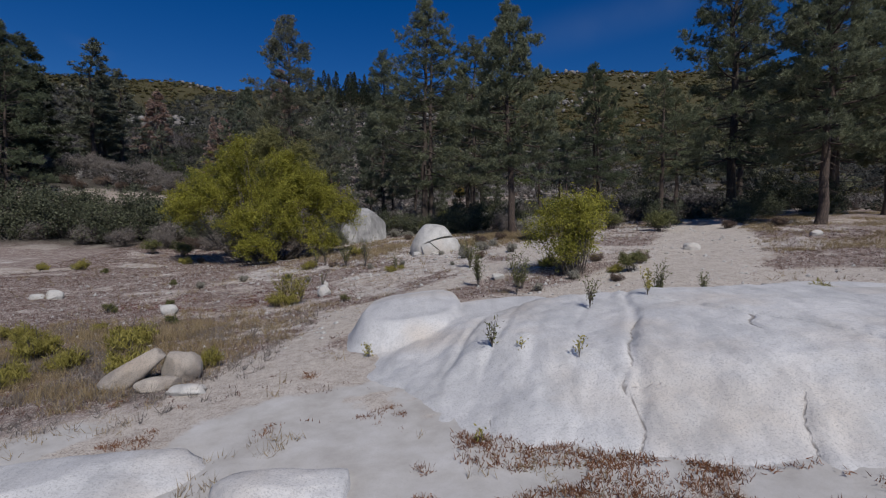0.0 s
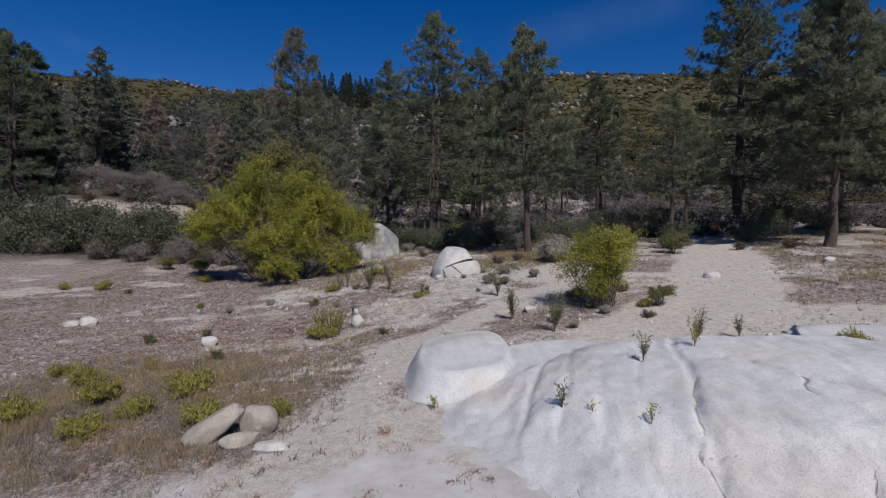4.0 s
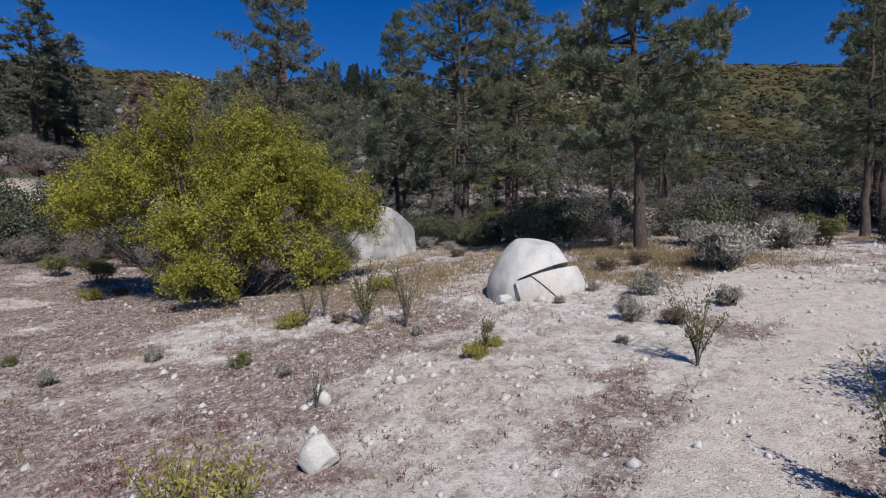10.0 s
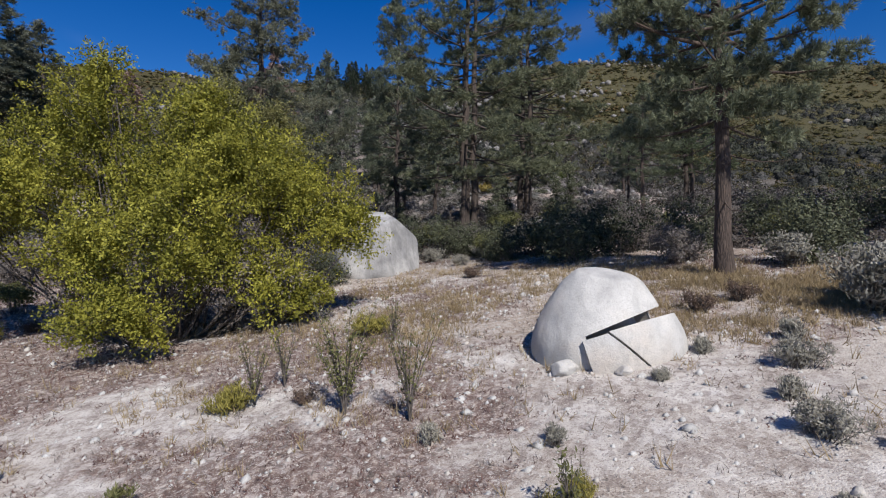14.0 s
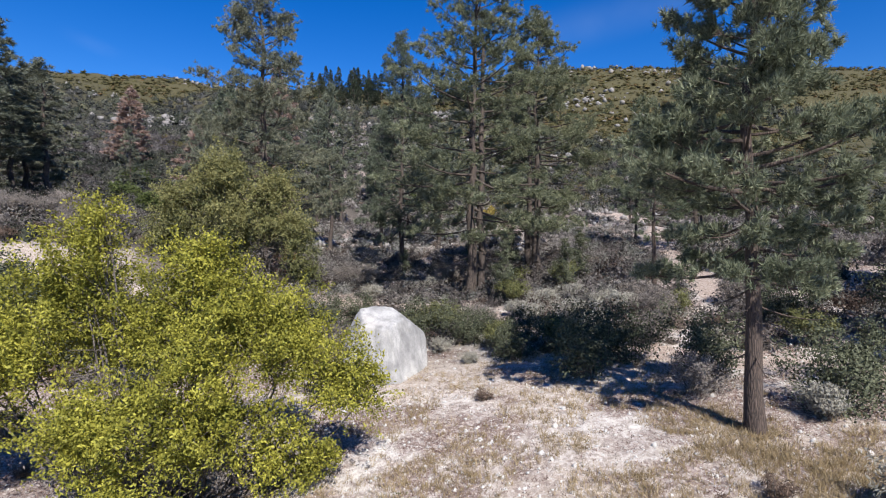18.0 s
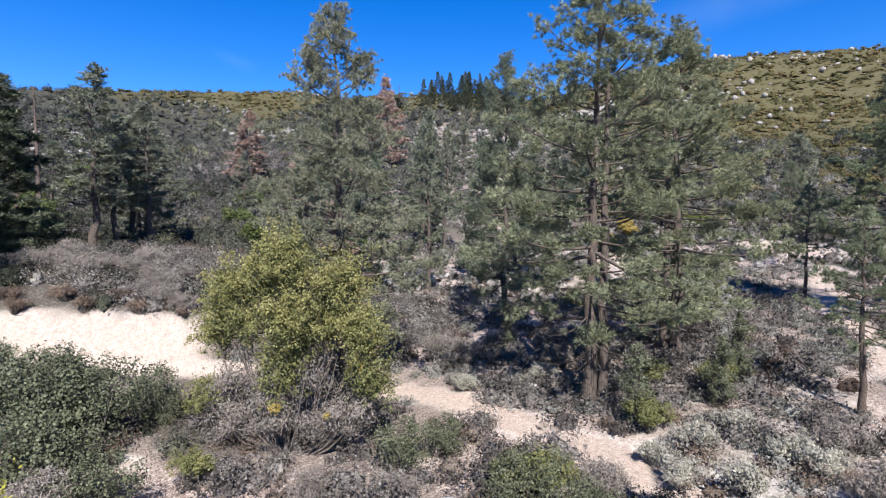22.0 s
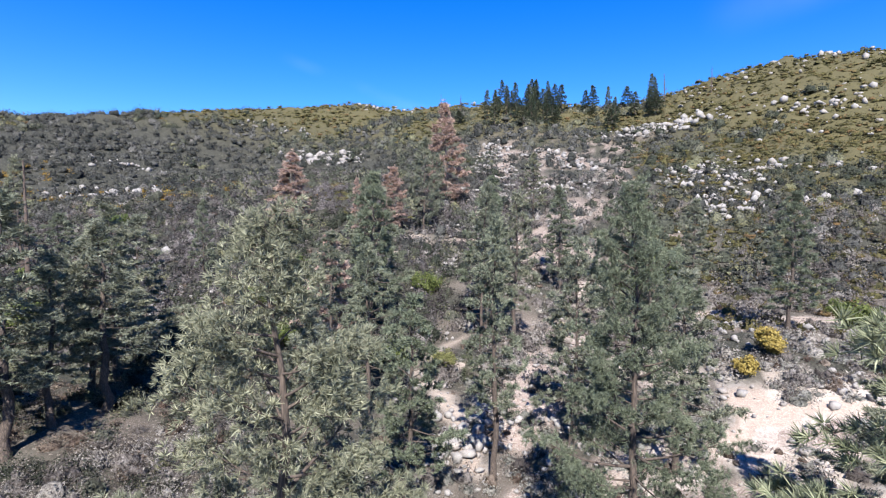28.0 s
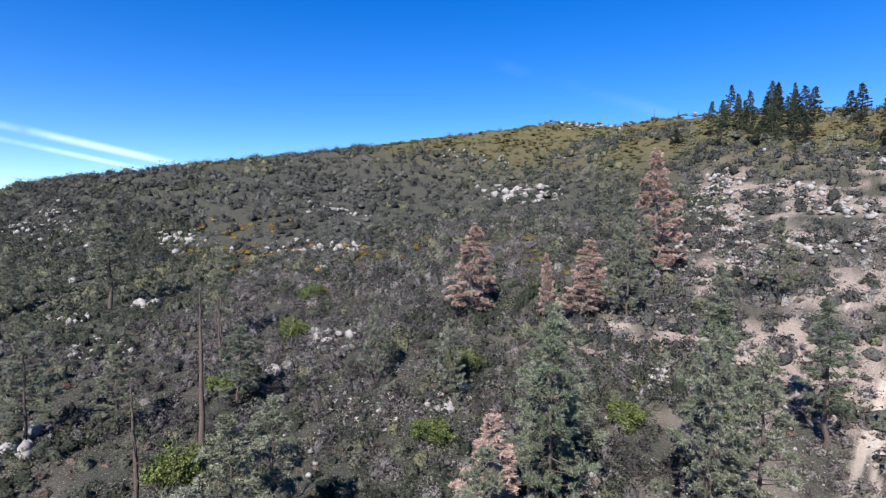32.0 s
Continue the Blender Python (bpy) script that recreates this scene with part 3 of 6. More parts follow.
def build_ground():
    gx, gy = lines(-2600, 2600, -20, 18, 0.42, 1.055), lines(-900, 2600, 2, 46, 0.42, 1.035)
    X, Y = np.meshgrid(gx, gy)
    x, y = X.ravel(), Y.ravel()
    s = Shape()
    w, h = len(gx), len(gy)
    i, j = np.meshgrid(np.arange(h - 1), np.arange(w - 1), indexing="ij")
    q = np.stack([i * w + j, i * w + j + 1, (i + 1) * w + j + 1, (i + 1) * w + j], -1).reshape(-1, 4)
    s.add(np.stack([x, y, land(x, y)], -1), None, q)
    me = s.mesh("ground", M_GROUND, True)
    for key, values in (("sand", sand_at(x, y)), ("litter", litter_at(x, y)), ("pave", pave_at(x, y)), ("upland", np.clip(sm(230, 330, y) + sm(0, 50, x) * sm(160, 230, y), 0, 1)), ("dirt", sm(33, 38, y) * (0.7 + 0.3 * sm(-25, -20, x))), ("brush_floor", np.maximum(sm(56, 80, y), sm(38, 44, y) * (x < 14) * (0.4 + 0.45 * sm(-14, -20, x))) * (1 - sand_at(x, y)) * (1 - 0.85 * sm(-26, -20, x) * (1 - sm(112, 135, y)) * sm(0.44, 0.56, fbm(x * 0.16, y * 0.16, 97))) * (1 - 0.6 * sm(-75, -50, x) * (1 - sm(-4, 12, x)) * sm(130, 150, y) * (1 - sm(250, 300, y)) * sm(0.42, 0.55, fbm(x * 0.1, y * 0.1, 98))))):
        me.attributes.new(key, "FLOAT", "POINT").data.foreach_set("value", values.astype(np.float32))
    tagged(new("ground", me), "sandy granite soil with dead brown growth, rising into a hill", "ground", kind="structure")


build_ground()


# ---- rocks ----
def rock_mesh(name, size, seed, material, rough=0.24, subdiv=4, facets=7, squareness=2.6, faces=None, flat=0.45):
    """A weathered boulder: a rounded block with broad facets and small dents."""
    bm = bmesh.new()
    bmesh.ops.create_icosphere(bm, subdivisions=subdiv, radius=1.0)
    off = Vector((seed * 3.7, seed * 1.3, seed * 7.1))
    cut = random.Random(seed)
    planes = [(Vector((cut.gauss(0, 1), cut.gauss(0, 1), cut.gauss(0, 0.8))).normalized(), cut.uniform(0.72, 0.98)) for k in range(facets)]
    if faces:
        planes = [(Vector(way).normalized(), lim) for way, lim in faces]
    for v in bm.verts:
        d = v.co.normalized()
        r = 1.0 / (abs(d.x) ** squareness + abs(d.y) ** squareness + abs(d.z) ** squareness) ** (1 / squareness)
        r *= 1 + rough * noise.noise(d * 1.3 + off) + 0.4 * rough * noise.noise(d * 3.1 + off) + 0.12 * rough * noise.noise(d * 9 + off)
        v.co = Vector((d.x * r * size[0] / 2, d.y * r * size[1] / 2, d.z * r * size[2] / 2))
        for n, lim in planes:
            over = (v.co.x * n.x / size[0] + v.co.y * n.y / size[1] + v.co.z * n.z / size[2]) * 2 - lim
            if over > 0:
                v.co -= Vector((n.x * size[0], n.y * size[1], n.z * size[2])) * (flat * over)
    me = bpy.data.meshes.new(name)
    bm.to_mesh(me)
    bm.free()
    me.polygons.foreach_set("use_smooth", np.ones(len(me.polygons), bool))
    me.materials.append(material)
    return me


def boulder(x, y, size, seed, label, rz=0.0, sink=0.3, material=None, **kw):
    ob = new("boulder", rock_mesh("boulder", size, seed, material or M_ROCK, **kw))
    ob.matrix_world = pose(x, y, gz(x, y) + size[2] * (0.5 - sink), 0, 0, rz)
    return tagged(ob, label, "boulder")


def slab_height(x, y):
    """Top of the great slab above the ground: a broad whaleback with worn runnels and a few cracks."""
    a = radians(20)
    u, v = (x - 5.7) * math.cos(a) - (y - 9.7) * math.sin(a), (x - 5.7) * math.sin(a) + (y - 9.7) * math.cos(a)
    wob = 0.16 * (fbm(x * 0.7, y * 0.7, 71) - 0.5)
    d = 1 - (np.abs(u / 7.0) ** 2.6 + np.abs(v / 4.2) ** 2.6) ** (1 / 2.6) + wob
    h = 0.66 * sm(-0.02, 0.42, d) + 0.10 * sm(0.3, 0.9, d) - 0.18 * (1 - sm(-0.12, 0.03, d))
    across = x - 0.31 * (y - 6)
    for at, wide, deep in ((0.55, 0.14, 0.02), (1.35, 0.08, 0.02), (2.25, 0.10, 0.06), (-0.2, 0.10, 0.035), (-0.9, 0.08, 0.06), (6.6, 0.35, 0.02)):
        s = across - at - 0.35 * (fbm(y * 0.6, at * 9 + 0 * y, 73) - 0.5)
        h = h - deep * np.exp(-((s / wide) ** 2)) * sm(0.02, 0.2, d)
        if deep > 0.055 and wide > 0.09:
            h = h - 0.06 * sm(0.1, -0.5, s) * sm(-2.0, -0.5, s) * sm(0.05, 0.2, d)
    crack = x - 5.6 + 0.55 * (y - 9) + 0.3 * (fbm(y * 1.5, x * 0 + 3, 77) - 0.5)
    h = h - 0.10 * np.exp(-((crack / 0.06) ** 2)) * sm(6.5, 7.5, y) * sm(12.5, 11, y)
    h = h + 0.07 * (fbm(x * 0.5, y * 0.35, 79) - 0.5) + 0.05 * np.abs(fbm(x * 2.4 - y * 0.7, y * 0.5, 80, 4) - 0.5) + 0.05 * (fbm(x * 4, y * 3, 81, 4) - 0.5) + 0.09 * sm(8.5, 6.0, y - 0.25 * x) * (np.abs(fbm(x * 1.6, y * 1.3, 85, 4) - 0.5) - 0.1)
    knob = 1 - (np.abs((x + 0.8) / 1.5) ** 3 + np.abs((y - 13.3) / 2.3) ** 3) ** (1 / 3) + 0.5 * wob
    knob = 0.60 * sm(-0.02, 0.30, knob) + 0.12 * sm(0.3, 0.8, knob) - 0.18 * (1 - sm(-0.12, 0.02, knob)) + 0.10 * (fbm(x * 1.1, y * 0.9, 87) - 0.5)
    ledge = 1 - (np.abs((x - 1.4) / 2.0) ** 3 + np.abs((y - 12.6) / 1.9) ** 3) ** (1 / 3) + wob
    ledge = 0.42 * sm(-0.02, 0.35, ledge) - 0.18 * (1 - sm(-0.12, 0.02, ledge)) + 0.09 * (fbm(x * 0.9, y * 0.7, 89) - 0.5)
    return np.maximum(h, np.maximum(knob, ledge)) - 0.035 * crack_at(x, y)


SLAB_CRACKS = [[(3.55, 9.8), (2.93, 8.26), (2.58, 7.26), (2.39, 6.45), (2.18, 5.65), (2.01, 5.05), (1.84, 4.65)], [(5.3, 9.2), (4.75, 7.71), (4.51, 6.96), (4.26, 6.26), (4.0, 5.65), (3.89, 5.45)],
               [(2.6, 7.4), (2.89, 7.31), (3.29, 7.01)], [(0.6, 7.6), (0.5, 7.25), (0.36, 6.65), (0.2, 6.15), (0.1, 5.8)], [(1.44, 6.65), (1.18, 5.85)], [(3.67, 4.85), (3.58, 4.45)], [(0.75, 5.85), (0.46, 5.8)],
               [(0.5, 12.4), (0.45, 11.6), (0.7, 10.9)], [(6.5, 11.5), (7.3, 10.2), (8.4, 9.3)]]


def crack_at(x, y):
    """0..1: the slab's cracks, fading in and out along their way."""
    dx, dy = 0.3 * (fbm(x * 1.6, y * 1.6, 91, 2) - 0.5), 0.3 * (fbm(x * 1.6, y * 1.6, 93, 2) - 0.5)
    best = np.full(np.shape(x), 9.0)
    for n, pts in enumerate(SLAB_CRACKS):
        best = np.minimum(best, to_line(x + dx, y + dy, pts) + (0.0 if n < 2 else 0.012))
    return np.exp(-((best / 0.038) ** 2)) * sm(0.25, 0.5, fbm(x * 1.3, y * 1.3, 95))


def build_slab():
    xs, ys = np.arange(-2.8, 13.51, 0.05), np.arange(1.8, 17.01, 0.05)
    X, Y = np.meshgrid(xs, ys)
    x, y = X.ravel(), Y.ravel()
    z = ground_z(x, y) + slab_height(x, y)
    w, h = len(xs), len(ys)
    i, j = np.meshgrid(np.arange(h - 1), np.arange(w - 1), indexing="ij")
    q = np.stack([i * w + j, i * w + j + 1, (i + 1) * w + j + 1, (i + 1) * w + j], -1).reshape(-1, 4)
    keep = (slab_height(x, y) > -0.13)[q].any(axis=1)
    s = Shape()
    s.add(np.stack([x, y, z], -1), None, q[keep])
    me = s.mesh("granite_slab", M_SLAB, True)
    me.attributes.new("crack", "FLOAT", "POINT").data.foreach_set("value", crack_at(x, y).astype(np.float32))
    ob = tagged(new("granite_slab", me), "great pale grey granite slab with worn runnels and cracks", "rock slab")
    return ob


build_slab()
for bx, by, sz, seed, rz in ((-4.5, 6.4, (2.8, 1.7, 0.7), 21, 10), (-1.7, 5.9, (1.6, 1.1, 0.4), 23, 30), (10.6, 13.2, (5.0, 3.0, 0.5), 27, -20)):
    tagged(boulder(bx, by, sz, seed, "low pale granite hump nearly flush with the sand", rz, 0.47, M_SLAB, rough=0.35), group="granite humps")
slant = boulder(-5.95, 10.30, (1.25, 0.62, 0.52), 31, "tan-grey split granite boulder among dry grass", 0, 0.3, M_TAN, rough=0.2, facets=9, squareness=2.8, flat=0.46)
slant.matrix_world = pose(-5.95, 10.30, gz(-5.95, 10.3) + 0.27, 0, -34, 18)
slant = boulder(-5.12, 10.55, (0.72, 0.62, 0.72), 36, "tan-grey split granite boulder among dry grass", 0, 0.3, M_TAN, rough=0.2, facets=9, squareness=2.6, flat=0.46)
slant.matrix_world = pose(-5.12, 10.55, gz(-5.12, 10.55) + 0.2, 0, 22, -10)
boulder(-5.25, 9.95, (0.8, 0.34, 0.32), 33, "flat tan-grey granite shard among dry grass", 30, 0.3, M_TAN, rough=0.25)
boulder(-4.6, 9.6, (0.7, 0.35, 0.22), 34, "small white granite shard on sand", 10, 0.3, rough=0.25)


def cut_off(bm, at, normal, keep_above, fill=True):
    """Keep one side of a plane and close the cut with a sharp rim."""
    done = bmesh.ops.bisect_plane(bm, geom=bm.verts[:] + bm.edges[:] + bm.faces[:], plane_co=at, plane_no=normal, clear_inner=keep_above, clear_outer=not keep_above)
    rim = [e for e in done["geom_cut"] if isinstance(e, bmesh.types.BMEdge)]
    if fill:
        bmesh.ops.holes_fill(bm, edges=rim, sides=0)
    for e in rim:
        e.smooth = False


def rock_part(name, bm, root):
    me = bpy.data.meshes.new(name)
    bm.to_mesh(me)
    bm.free()
    me.materials.append(M_ROCK)
    me.polygons.foreach_set("use_smooth", np.array([len(p.vertices) < 8 for p in me.polygons], bool))
    return part(name, me, root)


def split_boulder(x, y):
    """A dome of granite hollowed under a slanting crack, with the broken-off piece in front, itself cracked in two."""
    root = tagged(new("split_boulder"), "pale granite boulder split by a dark slanting crack", "boulder")
    root.matrix_world = pose(x, y, gz(x, y), 0, 0, 4)
    base = rock_mesh("whole", (2.34, 2.2, 3.1), 8, M_ROCK, 0.05, 6, squareness=2.05, faces=[((0.05, -0.1, 1), 0.86)], flat=0.4)
    for v in base.vertices:
        up = max(0.0, v.co.z) / 1.45
        v.co.x, v.co.y = v.co.x * (1.06 - 0.30 * up**1.4), v.co.y * (1.04 - 0.26 * up**1.4)
    normal, at = Vector((-0.36, 0.30, 0.90)).normalized(), Vector((0.12, -0.75, 0.60))
    side, side_at = Vector((-1.0, 0.25, -0.35)).normalized(), Vector((-0.55, -0.8, 0.30))
    bm = bmesh.new()
    bm.from_mesh(base)
    for co, no in ((at, normal), (side_at, side)):
        done = bmesh.ops.bisect_plane(bm, geom=bm.verts[:] + bm.edges[:] + bm.faces[:], plane_co=co, plane_no=no)
        for e in done["geom_cut"]:
            if isinstance(e, bmesh.types.BMEdge):
                e.smooth = False
    for v in bm.verts:
        if (v.co - at).dot(normal) < -0.003 and (v.co - side_at).dot(side) < -0.003 and v.co.y < 0.35:
            v.co += Vector((-0.30, 0.75, 0.0)) * min(1.0, (0.35 - v.co.y) / 0.5)
    rock_part("upper_block", bm, root)
    crack, crack_at_point = Vector((0.65, 0.1, 0.76)).normalized(), Vector((-0.12, -1.0, 0.33))
    for name, keep in (("lower_block", True), ("lower_chip", False)):
        bm = bmesh.new()
        bm.from_mesh(base)
        for v in bm.verts:
            v.co = Vector((v.co.x * 1.08 + 0.10, v.co.y * 1.06 - 0.05, v.co.z * 0.98))
        cut_off(bm, at - normal * 0.11, (normal + Vector((0.10, 0, 0.0))).normalized(), False)
        cut_off(bm, side_at + side * 0.05, side, False)
        cut_off(bm, (0, 0.1, 0), (0, 1, 0), False)
        cut_off(bm, crack_at_point + crack * (0.006 if keep else -0.006), crack, keep)
        if not keep:
            bmesh.ops.translate(bm, verts=bm.verts, vec=(-0.02, -0.04, -0.02))
        rock_part(name, bm, root)
    return root


split_boulder(-0.48, 28.3)
boulder(-4.9, 56.8, (0.8, 0.6, 0.62), 52, "white angular granite block beside the dirt road", 20, 0.2, squareness=4.0, rough=0.1)
boulder(-1.35, 27.35, (0.45, 0.35, 0.3), 41, "small pale granite stone beside the split boulder", 0, 0.3)
boulder(-0.5, 27.0, (0.3, 0.22, 0.18), 42, "small pale granite stone beside the split boulder", 40, 0.3)
boulder(-6.0, 41.1, (3.6, 3.2, 4.0), 9, "tall pale granite boulder with grey streaks behind a bush", 0, 0.30, M_STREAKED, rough=0.10, squareness=2.3, subdiv=5,
        faces=[((0.05, -0.25, 1), 0.74), ((0.86, -0.42, 0.26), 0.60), ((-0.8, -0.25, 0.5), 0.86), ((-0.25, -1.0, 0.15), 0.82), ((0.55, 0.1, 0.8), 0.8)], flat=0.47)
boulder(-9.6, 18.9, (0.62, 0.45, 0.42), 43, "small white granite stone on litter", 10, 0.25)
boulder(-16.4, 22.8, (0.8, 0.6, 0.5), 44, "small white granite stone on bare soil", 0, 0.3)
boulder(-16.9, 22.4, (0.5, 0.4, 0.3), 45, "small white granite stone on bare soil", 30, 0.3)
boulder(-4.5, 20.45, (0.5, 0.42, 0.5), 46, "upright white granite stone beside a grass tuft", 20, 0.2)
boulder(10.3, 22.3, (0.7, 0.45, 0.4), 47, "white granite stone beside the sandy road", 0, 0.25)
boulder(-3.65, 22.9, (0.22, 0.2, 0.18), 48, "small white stone on the ground", 0, 0.3)
boulder(-4.95, 22.6, (0.3, 0.22, 0.3), 49, "small white stone on the ground", 0, 0.25)
boulder(1.95, 19.0, (0.45, 0.35, 0.25), 50, "white flat stone beside a sapling", 0, 0.25)
boulder(17.0, 24.6, (0.6, 0.45, 0.35), 51, "white granite stone on the sandy slope", 0, 0.3)


# ---- trees ----
def pine_meshes(seed, H, start, R, limbs, per_m, needles, length, width, needle_mat, bark_mat, bare=6, girth=0.012, double=False, twigs=6):
    """Trunk with limbs, and the needles, of one pine."""
    rng = np.random.default_rng(seed)
    wood, green = Shape(), Shape()
    hs = np.linspace(0, 1, 14)
    bx, by = np.cumsum(rng.normal(0, 0.006, 14)) * H, np.cumsum(rng.normal(0, 0.006, 14)) * H
    bx, by = bx - bx[0], by - by[0]
    r0 = girth * H + 0.02
    spine = np.stack([bx, by, hs * H], 1)
    spine[0, 2] = -0.4
    tube(wood, spine, r0 * (1 - hs) ** 0.85 * (1 + 0.35 * np.exp(-hs * 30)) + 0.015, 10)
    if double:
        tw = spine + np.array([0.55, 0.15, 0]) * (1 - 0.3 * hs)[:, None]
        tube(wood, tw[:11], (r0 * 0.8 * (1 - hs) ** 0.85 + 0.015)[:11], 8)
    cs, ws, dry = [], [], []
    for n in range(limbs + bare):
        dead = n >= limbs
        f = start + (1 - start) * ((n + rng.uniform(0, 1)) / limbs) ** 0.92 if not dead else rng.uniform(start * 0.45, start * 1.15)
        f = min(f, 0.985)
        p0 = np.array([np.interp(f, hs, spine[:, k]) for k in range(3)])
        g = (f - start) / (1 - start)
        reach = R * max(0.16, (1 - max(g, 0)) ** 0.62) * min(1.0, 0.62 + max(g, 0) * 2.2) * rng.uniform(0.5, 1.2)
        if dead:
            reach = R * rng.uniform(0.25, 0.6)
        az = n * 2.39996 + rng.normal(0, 0.35)
        pitch = radians(-14 + 58 * max(g, 0) + rng.normal(0, 8))
        s = np.linspace(0, 1, 6)
        out = np.array([math.cos(az), math.sin(az), 0])
        curve = p0 + out * (reach * math.cos(pitch) * s)[:, None]
        curve[:, 2] += reach * (math.sin(pitch) * s - 0.10 * s + 0.20 * s**2.5)
        side = np.array([-out[1], out[0], 0])
        curve += side * (rng.normal(0, 0.10) * reach * s**2)[:, None]
        limb = Shape() if dead else wood
        tube(limb, curve, (0.012 + 0.017 * reach) * (1 - 0.85 * s) * (0.7 if dead else 1), 5)
        m = max(4, int(per_m * reach))
        if dead:
            for k in range(3):
                u = rng.uniform(0.4, 0.95)
                q = np.array([np.interp(u, s, curve[:, c]) for c in range(3)])
                e = q + side * rng.choice([-1, 1]) * reach * 0.22 + out * reach * 0.12 + np.array([0, 0, rng.normal(-0.05, 0.1)])
                tube(limb, np.stack([q, e]), [0.012, 0.004], 3)
            dry.append(limb.mesh("dead_limb", bark_mat, True))
            continue
        u = 0.34 + 0.68 * rng.uniform(0, 1, m) ** 0.65
        q = np.stack([np.interp(u, s, curve[:, c]) for c in range(3)], 1)
        fan = (1.12 - 0.75 * u) * reach * 0.55
        sw = rng.uniform(-1, 1, m)
        q = q + side * (sw * fan)[:, None] + out * (rng.uniform(0, 0.18, m) * reach)[:, None]
        q[:, 2] += rng.normal(0.02, 0.13, m) + 0.05 * np.abs(sw) * reach
        k = max(3, m // 8)
        home = rng.integers(0, k, m)
        q = q[home] + rng.normal(0, 1, (m, 3)) * np.array([0.19, 0.19, 0.14])
        sw, u = sw[home], u[home]
        cs.append(q)
        ws.append(unit(out * 0.7 + side * (sw * 0.7)[:, None] + np.array([0, 0, 0.55]) + rng.normal(0, 0.2, (m, 3))))
        for k in range(min(twigs, m)):
            b0 = np.array([np.interp(max(u[k] - 0.15, 0), s, curve[:, c]) for c in range(3)])
            tube(wood, np.stack([b0, q[k]]), [0.014, 0.005], 3)
    top = spine[-1] + rng.normal(0, 0.2, (40, 3)) * np.array([1, 1, 2.6]) - np.array([0, 0, 0.5])
    cs.append(top)
    ws.append(unit(rng.normal(0, 0.5, (40, 3)) + np.array([0.0, 0, 0.8])))
    tufts(green, rng, np.concatenate(cs), np.concatenate(ws), needles, length, width)
    return wood.mesh("trunk", bark_mat, True), green.mesh("crown", needle_mat), dry


def pine(meshes, label, name="pine_tree", category="pine tree"):
    root = tagged(new(name), label, category)
    part("trunk", meshes[0], root)
    part("crown", meshes[1], root)
    for limb in meshes[2]:
        part("dead_limb", limb, root)
    return root


def repeat_of(root, m):
    """A copy of a scaled thing at the pose and size m."""
    return copy_thing(root, m @ Matrix.Diagonal((*[1 / v for v in root.scale], 1)))


def stand(root, x, y, wide, tall, rz=0.0, first=False, tilt=0.0):
    m = pose(x, y, gz(x, y) - 0.08, tilt, 0, rz) @ Matrix.Diagonal((wide, wide, tall, 1))
    if first:
        root.matrix_basis = m
        return root
    return repeat_of(root, m)


# name: height 20 m unless told; scaled where they stand
T_BROAD = pine(pine_meshes(1, 20, 0.18, 4.9, 104, 22, 30, 0.24, 0.013, M_NEEDLE, M_BARK, 16, double=True), "tall double-trunked green pine with drooping dead lower limbs")
T_TALL = pine(pine_meshes(2, 20, 0.16, 4.7, 88, 42, 30, 0.18, 0.0115, M_NEEDLE_BLUE, M_BARK, 10), "tall slender grey-green pine above brush")
T_OPEN = pine(pine_meshes(3, 20, 0.30, 5.6, 96, 26, 22, 0.34, 0.022, M_NEEDLE, M_BARK_RED, 14, 0.0185), "green pine with a bare reddish trunk and open crown")
T_THIN = pine(pine_meshes(4, 20, 0.26, 3.2, 60, 16, 13, 0.38, 0.034, M_NEEDLE_BLUE, M_BARK, 12), "thin grey-green pine on the slope")
T_MID = pine(pine_meshes(5, 20, 0.16, 4.5, 66, 15, 12, 0.42, 0.042, M_NEEDLE_BLUE, M_BARK, 6, twigs=2), "dense grey-green pine among brush")
T_SPARSE = pine(pine_meshes(9, 20, 0.34, 5.2, 52, 17, 15, 0.36, 0.021, M_NEEDLE, M_BARK_RED, 12, 0.0175), "small green pine with a bare trunk and sparse crown")
# These trees stand in shade, which the dark needle colour imitates.
T_SHADED = pine(pine_meshes(8, 20, 0.05, 5.4, 96, 18, 12, 0.46, 0.045, M_CONIFER, M_BARK, 2, twigs=2), "dense conifer at the edge of the clearing, shade put into dark needles", "conifer", "conifer")
T_FAR = pine(pine_meshes(6, 20, 0.06, 3.2, 64, 8, 8, 0.7, 0.10, M_CONIFER, M_BARK, 2, twigs=0), "dark conifer on the ridge", "conifer", "conifer")
T_PINK = pine(pine_meshes(7, 20, 0.10, 3.4, 76, 20, 12, 0.5, 0.05, M_PINK, M_DEAD, 4), "dead pine with faded pinkish-brown needles", "dead_pine", "dead tree")


